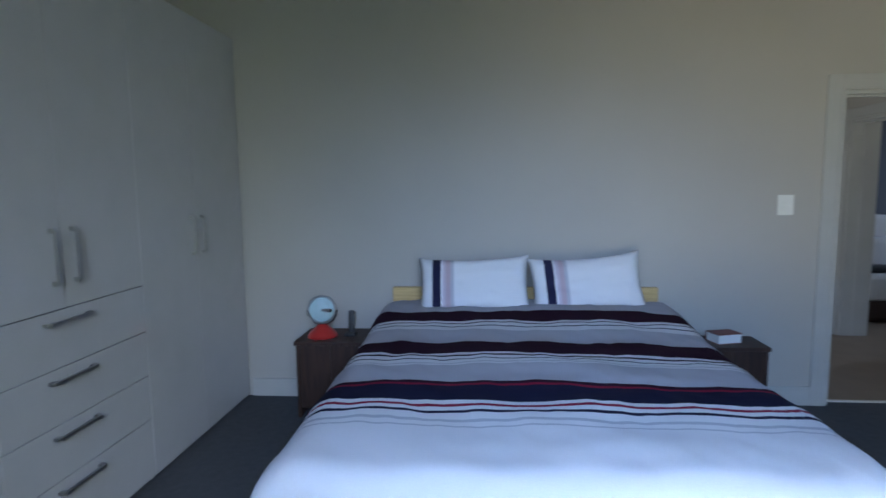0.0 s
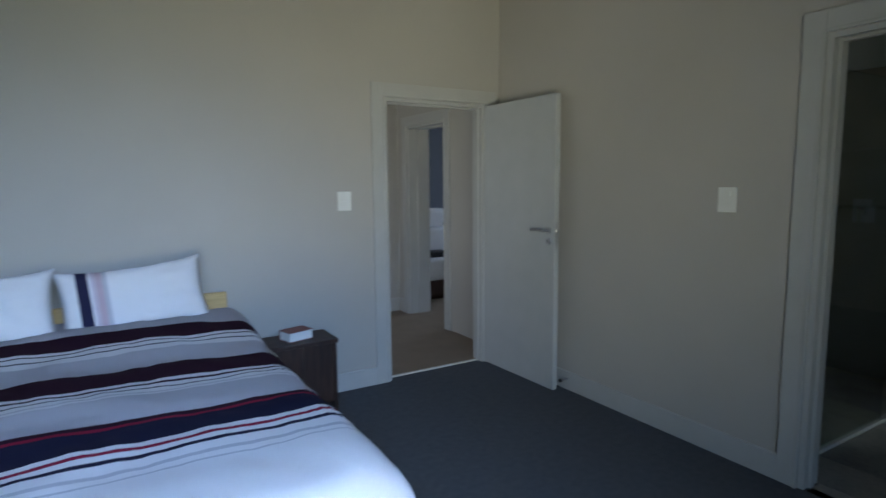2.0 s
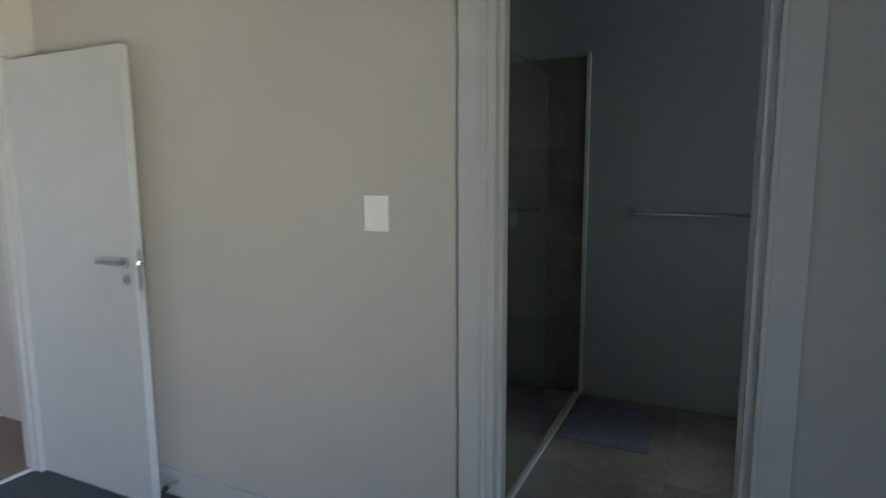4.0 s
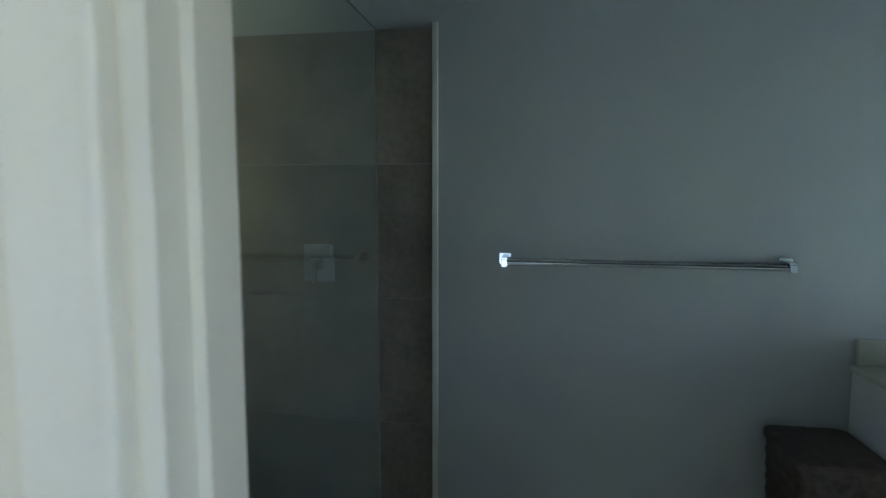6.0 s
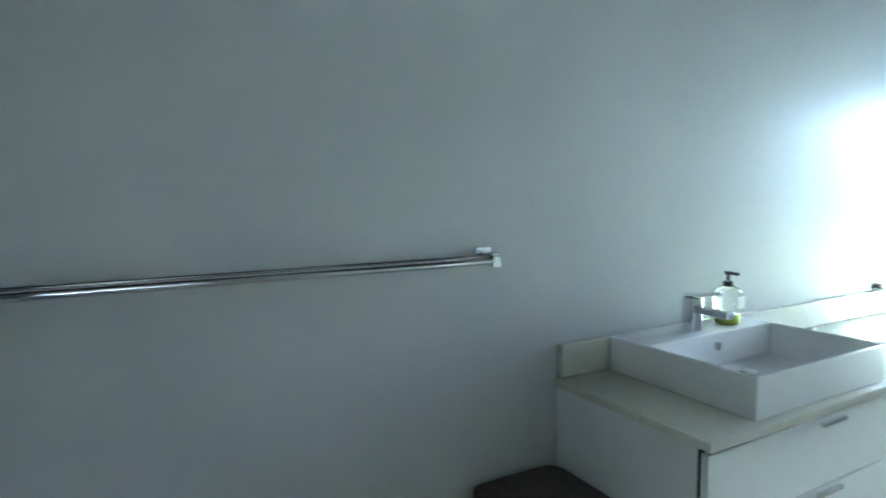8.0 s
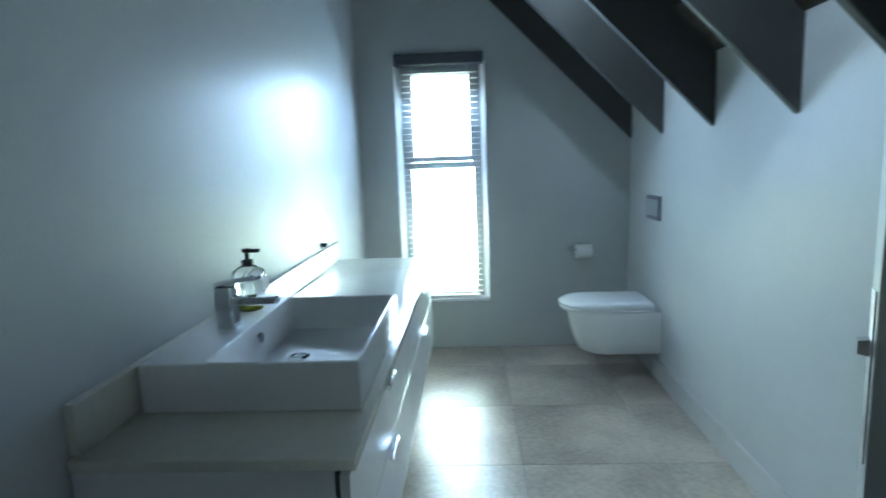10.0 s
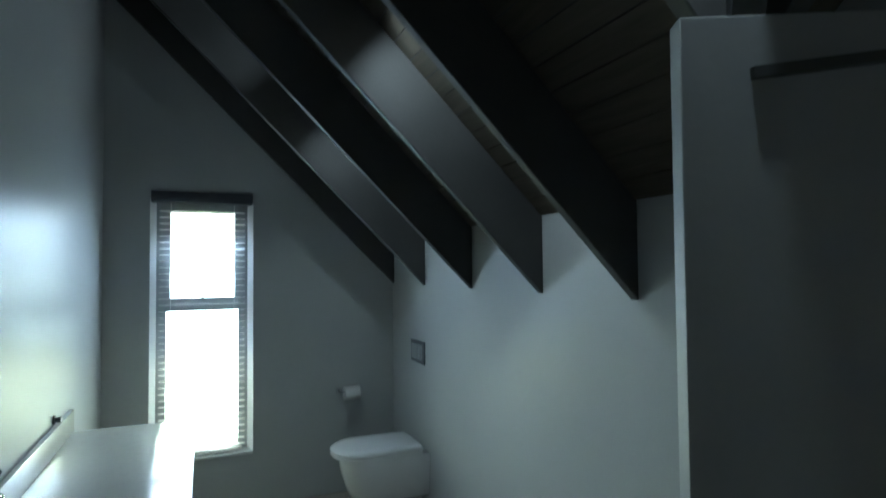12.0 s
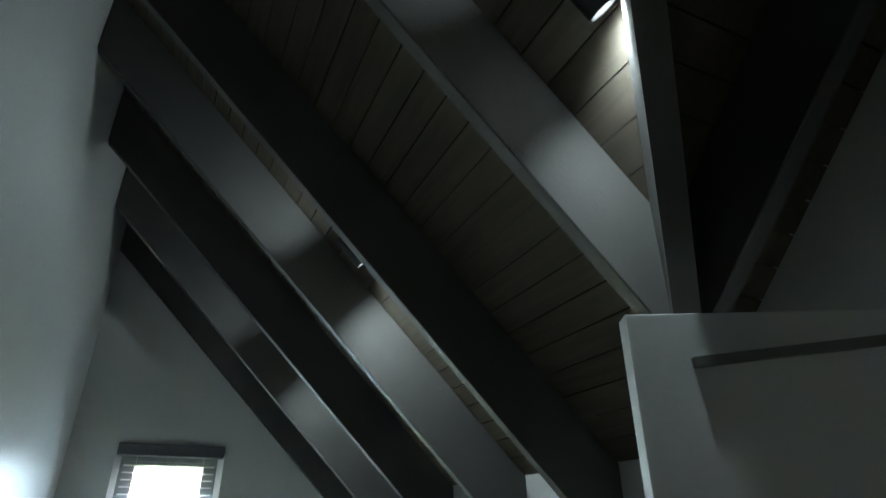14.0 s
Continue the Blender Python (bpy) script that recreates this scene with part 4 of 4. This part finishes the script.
def oval(z, x1, wide, x0=0.0):
    pts = []
    for k in range(25):
        a = radians(-90 + 180 * k / 24)
        L = x1 * 0.965 - wide
        pts.append((x0 + L + (x1 * 0.965 - L) * math.cos(a) ** 0.9 if math.cos(a) > 0 else x0 + L, wide * math.sin(a), z))
    return [(x0, -wide, z)] + pts + [(x0, wide, z)]


def loft(rings):
    bm2 = bmesh.new()
    rr = [[bm2.verts.new(p) for p in ring] for ring in rings]
    for lo, hi in zip(rr, rr[1:]):
        for k in range(len(lo)):
            bm2.faces.new((lo[k], lo[(k + 1) % len(lo)], hi[(k + 1) % len(lo)], hi[k]))
    bm2.faces.new(list(reversed(rr[0]))), bm2.faces.new(rr[-1])
    return bm2


part("bowl", loft([oval(0.135, 0.45, 0.145), oval(0.15, 0.49, 0.165), oval(0.22, 0.52, 0.175), oval(0.32, 0.55, 0.184), oval(0.405, 0.56, 0.188), oval(0.415, 0.555, 0.184)]), M_CERAMIC, wc, smooth=60)
part("seat", loft([oval(0.418, 0.56, 0.19, 0.05), oval(0.432, 0.565, 0.192, 0.05), oval(0.436, 0.56, 0.188, 0.05)]), M_CERAMIC, wc, smooth=60)
part("lid", loft([oval(0.440, 0.563, 0.191, 0.05), oval(0.455, 0.565, 0.192, 0.05), oval(0.468, 0.545, 0.176, 0.05), oval(0.473, 0.48, 0.135, 0.07)]), M_CERAMIC, wc, smooth=60)
fp = thing("flush_plate", "dark metal dual flush plate on the wall", "flush plate", at=(5.13, -0.58, 1.065))
part("plate", box((0, -0.125, -0.075), (0.012, 0.125, 0.075), 0.004), M_ALU, fp)
for y0, y1 in ((-0.10, 0.02), (0.03, 0.10)):
    part("button", box((0.012, y0, -0.05), (0.017, y1, 0.05), 0.003), M_SASH, fp)
rh = thing("toilet_roll_holder", "steel roll holder carrying a white toilet roll", "toilet roll holder", at=(5.47, -1.14, 0.735))
part("bracket", boxes(((0.06, 0, -0.02), (0.10, 0.008, 0.02)), ((0.074, 0.008, -0.008), (0.086, 0.075, 0.008)), w=0.002), M_STEEL, rh)
part("spindle", rod((0.085, 0.07, 0), (-0.07, 0.07, 0), 0.007), M_STEEL, rh)
part("roll", rod((0.055, 0.07, -0.012), (-0.055, 0.07, -0.012), 0.05, seg=32), M_PAPER, rh, "white paper roll")

# ---- bathroom window ----
wb = tagged(new("window_2"), "tall narrow window with a dark frame and a bright view", "window", kind="structure")
x0, x1, z0, z1 = WIN
part("window_frame", boxes(((x0, -1.285, z0), (x0 + 0.06, -1.235, z1)), ((x1 - 0.06, -1.285, z0), (x1, -1.235, z1)), ((x0 + 0.05, -1.285, z1 - 0.05), (x1 - 0.05, -1.235, z1)),
                           ((x0 + 0.05, -1.285, z0), (x1 - 0.05, -1.235, z0 + 0.05)), ((x0 + 0.05, -1.285, 1.345), (x1 - 0.05, -1.235, 1.395))), M_SASH, wb)
for a, b in ((z0 + 0.05, 1.345), (1.395, z1 - 0.05)):
    g = part("pane", box((x0 + 0.05, -1.263, a), (x1 - 0.05, -1.257, b)), M_GLASS, wb)
    g.visible_shadow = False
sash = part("sash", boxes(((x0 + 0.052, -1.257, 1.397), (x0 + 0.085, -1.228, z1 - 0.052)), ((x1 - 0.085, -1.257, 1.397), (x1 - 0.052, -1.228, z1 - 0.052)),
                          ((x0 + 0.085, -1.257, 1.397), (x1 - 0.085, -1.228, 1.437)), ((x0 + 0.085, -1.257, z1 - 0.085), (x1 - 0.085, -1.228, z1 - 0.052))), M_SASH, wb, "grey aluminium opening sash")
part("sash_handle", box((6.46, -1.228, 1.425), (6.48, -1.205, 1.455), 0.003), M_BLACK, sash)
for a, b in ((x0, x0 - SPLAY), (x1, x1 + SPLAY)):
    part("reveal_lining", prism([(a, -1.298), (a, -1.235), (b, -1.139), (b, -1.298)], 2, z0 + 0.006, z1), M_REVEAL, wb, "white painted reveal")
part("window_sill", box((x0 - SPLAY, -1.235, z0 - 0.012), (x1 + SPLAY, -1.115, z0 + 0.006), 0.003), M_CERAMIC, wb, "white sill")
bl = thing("venetian_blind", "white venetian blind with open slats in the tall window", "blind", at=(6.47, -1.18, 0))
part("pelmet", box((-0.315, -0.02, 2.075), (0.315, 0.075, 2.147), 0.004), M_ALU, bl, "dark pelmet box")
slat = None
zz = z0 + 0.05
k = 0
while zz < 2.06:
    if slat is None:
        s = box((-0.268, -0.02, -0.0012), (0.268, 0.02, 0.0012))
        slat = mesh_of("slat", s, M_BLIND)
    o = new("slat", slat)
    o.parent = bl
    o.matrix_basis = pose(0, 0, zz, 4, 0, 0)
    zz += 0.042
part("bottom_rail", box((-0.252, -0.022, z0 + 0.012), (0.252, 0.022, z0 + 0.03), 0.003), M_BLIND, bl)
for x in (-0.2, 0.2):
    part("ladder_cord", box((x - 0.0015, -0.022, z0 + 0.03), (x + 0.0015, -0.019, 2.075)), M_BLIND, bl)


# ---- bathroom: lamps between the rafters ----
def rafter_spot(x, y, down, up, drop=0.085):
    """A black tube lying along the slope, lit at both ends."""
    t = thing("rafter_spotlight", "black cylindrical up-and-down spotlight between rafters", "spotlight", "rafter spotlights", (x, y, x + RISE_A - drop))
    u = Vector((1, 0, 1)).normalized()
    shell = lathe([(0.030, 0.042), (0.030, 0.064), (0.034, 0.064), (0.034, -0.064), (0.030, -0.064), (0.030, -0.042)], seg=28)
    bmesh.ops.transform(shell, verts=shell.verts, matrix=u.to_track_quat("Z", "Y").to_matrix().to_4x4())
    part("tube", shell, M_BLACK, t, smooth=40)
    part("bracket", rod((0, 0, 0), Vector((-0.72, 0, 0.72)) * drop, 0.010), M_BLACK, t)
    for s in (-1, 1):
        part("lamp_face", rod(s * 0.0425 * u, s * 0.045 * u, 0.029, seg=24), M_LAMPON, t, "lit lamp face")
        e = Vector((x, y, x + RISE_A - drop)) + s * 0.074 * u
        lamp("spot_beam", "SPOT", up if s > 0 else down, (0.86, 1.0, 0.95), look(e, e + s * u), spot=(radians(150), 0.8), soft=0.015)


rafter_spot(6.0, 1.22, 5.8, 2.0, 0.113)
rafter_spot(6.0, -0.09, 4.8, 1.5, 0.113)
rafter_spot(5.946, 2.545, 3.6, 0.8, 0.078)

# bright overcast distance outside the bathroom window
M_SKYGLOW = glow("bright_distance", (0.86, 0.94, 1.0), 5.2)
bn, bl2 = M_SKYGLOW.node_tree.nodes, M_SKYGLOW.node_tree.links
btc, bsep, bramp = bn.new("ShaderNodeTexCoord"), bn.new("ShaderNodeSeparateXYZ"), bn.new("ShaderNodeValToRGB")
bmr = bn.new("ShaderNodeMapRange")
bmr.inputs[1].default_value, bmr.inputs[2].default_value = 0.0, 4.0
for el, (pos, c) in zip((bramp.color_ramp.elements[0], bramp.color_ramp.elements[1], bramp.color_ramp.elements.new(0.3)),
                        ((0.42, (0.58, 0.66, 0.34)), (0.60, (0.86, 0.94, 1.0)), (0.3, (0.48, 0.56, 0.26)))):
    el.position, el.color = pos, (*c, 1)
bl2.new(btc.outputs["Object"], bsep.inputs[0])
bl2.new(bsep.outputs[2], bmr.inputs[0])
bl2.new(bmr.outputs[0], bramp.inputs[0])
bl2.new(bramp.outputs[0], bn["Principled BSDF"].inputs["Emission Color"])
structure("backdrop", box((3.0, -7.1, -0.45), (10.0, -7.0, 9.0)), M_SKYGLOW, "bright hazy distance outside the bathroom window", "backdrop")

# ---- tiles, piece by piece ----
tiles_by_size = {}


def tile(parent, a, b, material, key):
    """One tile with eased edges, sharing its mesh with others of its size."""
    size = tuple(round(q - p, 4) for p, q in zip(a, b))
    if (size, key) not in tiles_by_size:
        tiles_by_size[size, key] = mesh_of("tile", box([-s / 2 for s in size], [s / 2 for s in size], 0.0007, 1), material)
    o = new("tile", tiles_by_size[size, key])
    o.parent = parent
    o.location = [(p + q) / 2 for p, q in zip(a, b)]


G = 0.0013
xs = [5.132, 5.43, 6.07, 6.71, 7.058]
ys = [-1.138, -0.72, -0.08, 0.56, 1.20, 1.84, 2.48, 3.12, 3.76, 4.40, 4.733]
for xa, xb in zip(xs, xs[1:]):
    for ya, yb in zip(ys, ys[1:]):
        tile(floor_bath, (xa + G, ya + G, -0.008), (xb - G, yb - G, 0.0), M_FLOORTILE, "floor")
tile(floor_bath, (5.005, 2.845, -0.008), (5.13, 3.595, 0.0), M_FLOORTILE, "floor")
east = tagged(new("shower_wall_tiles_east"), "large brown-grey stone-look shower tiles on the mixer wall", "wall tiles", kind="structure")
north = tagged(new("shower_wall_tiles_north"), "large grey stone-look shower tiles on the end wall", "wall tiles", kind="structure")
west = tagged(new("shower_wall_tiles_west"), "large grey stone-look shower tiles on the side wall", "wall tiles", kind="structure")
zs = [0.0, 0.49, 1.07, 1.67, 2.245]
for za, zb in zip(zs, zs[1:]):
    tile(east, (7.048, 3.754 + G, za + G), (7.0605, 4.725, zb - G), M_TILE, "wall")
    for xa, xb in ((5.14, 5.85), (5.85, 7.047)):
        tile(north, (xa + G, 4.725, za + G), (xb - G, 4.7355, zb - G), M_TILE, "wall")
    tile(west, (5.1295, 3.78, za + G), (5.14, 4.724, zb - G), M_TILE, "wall")
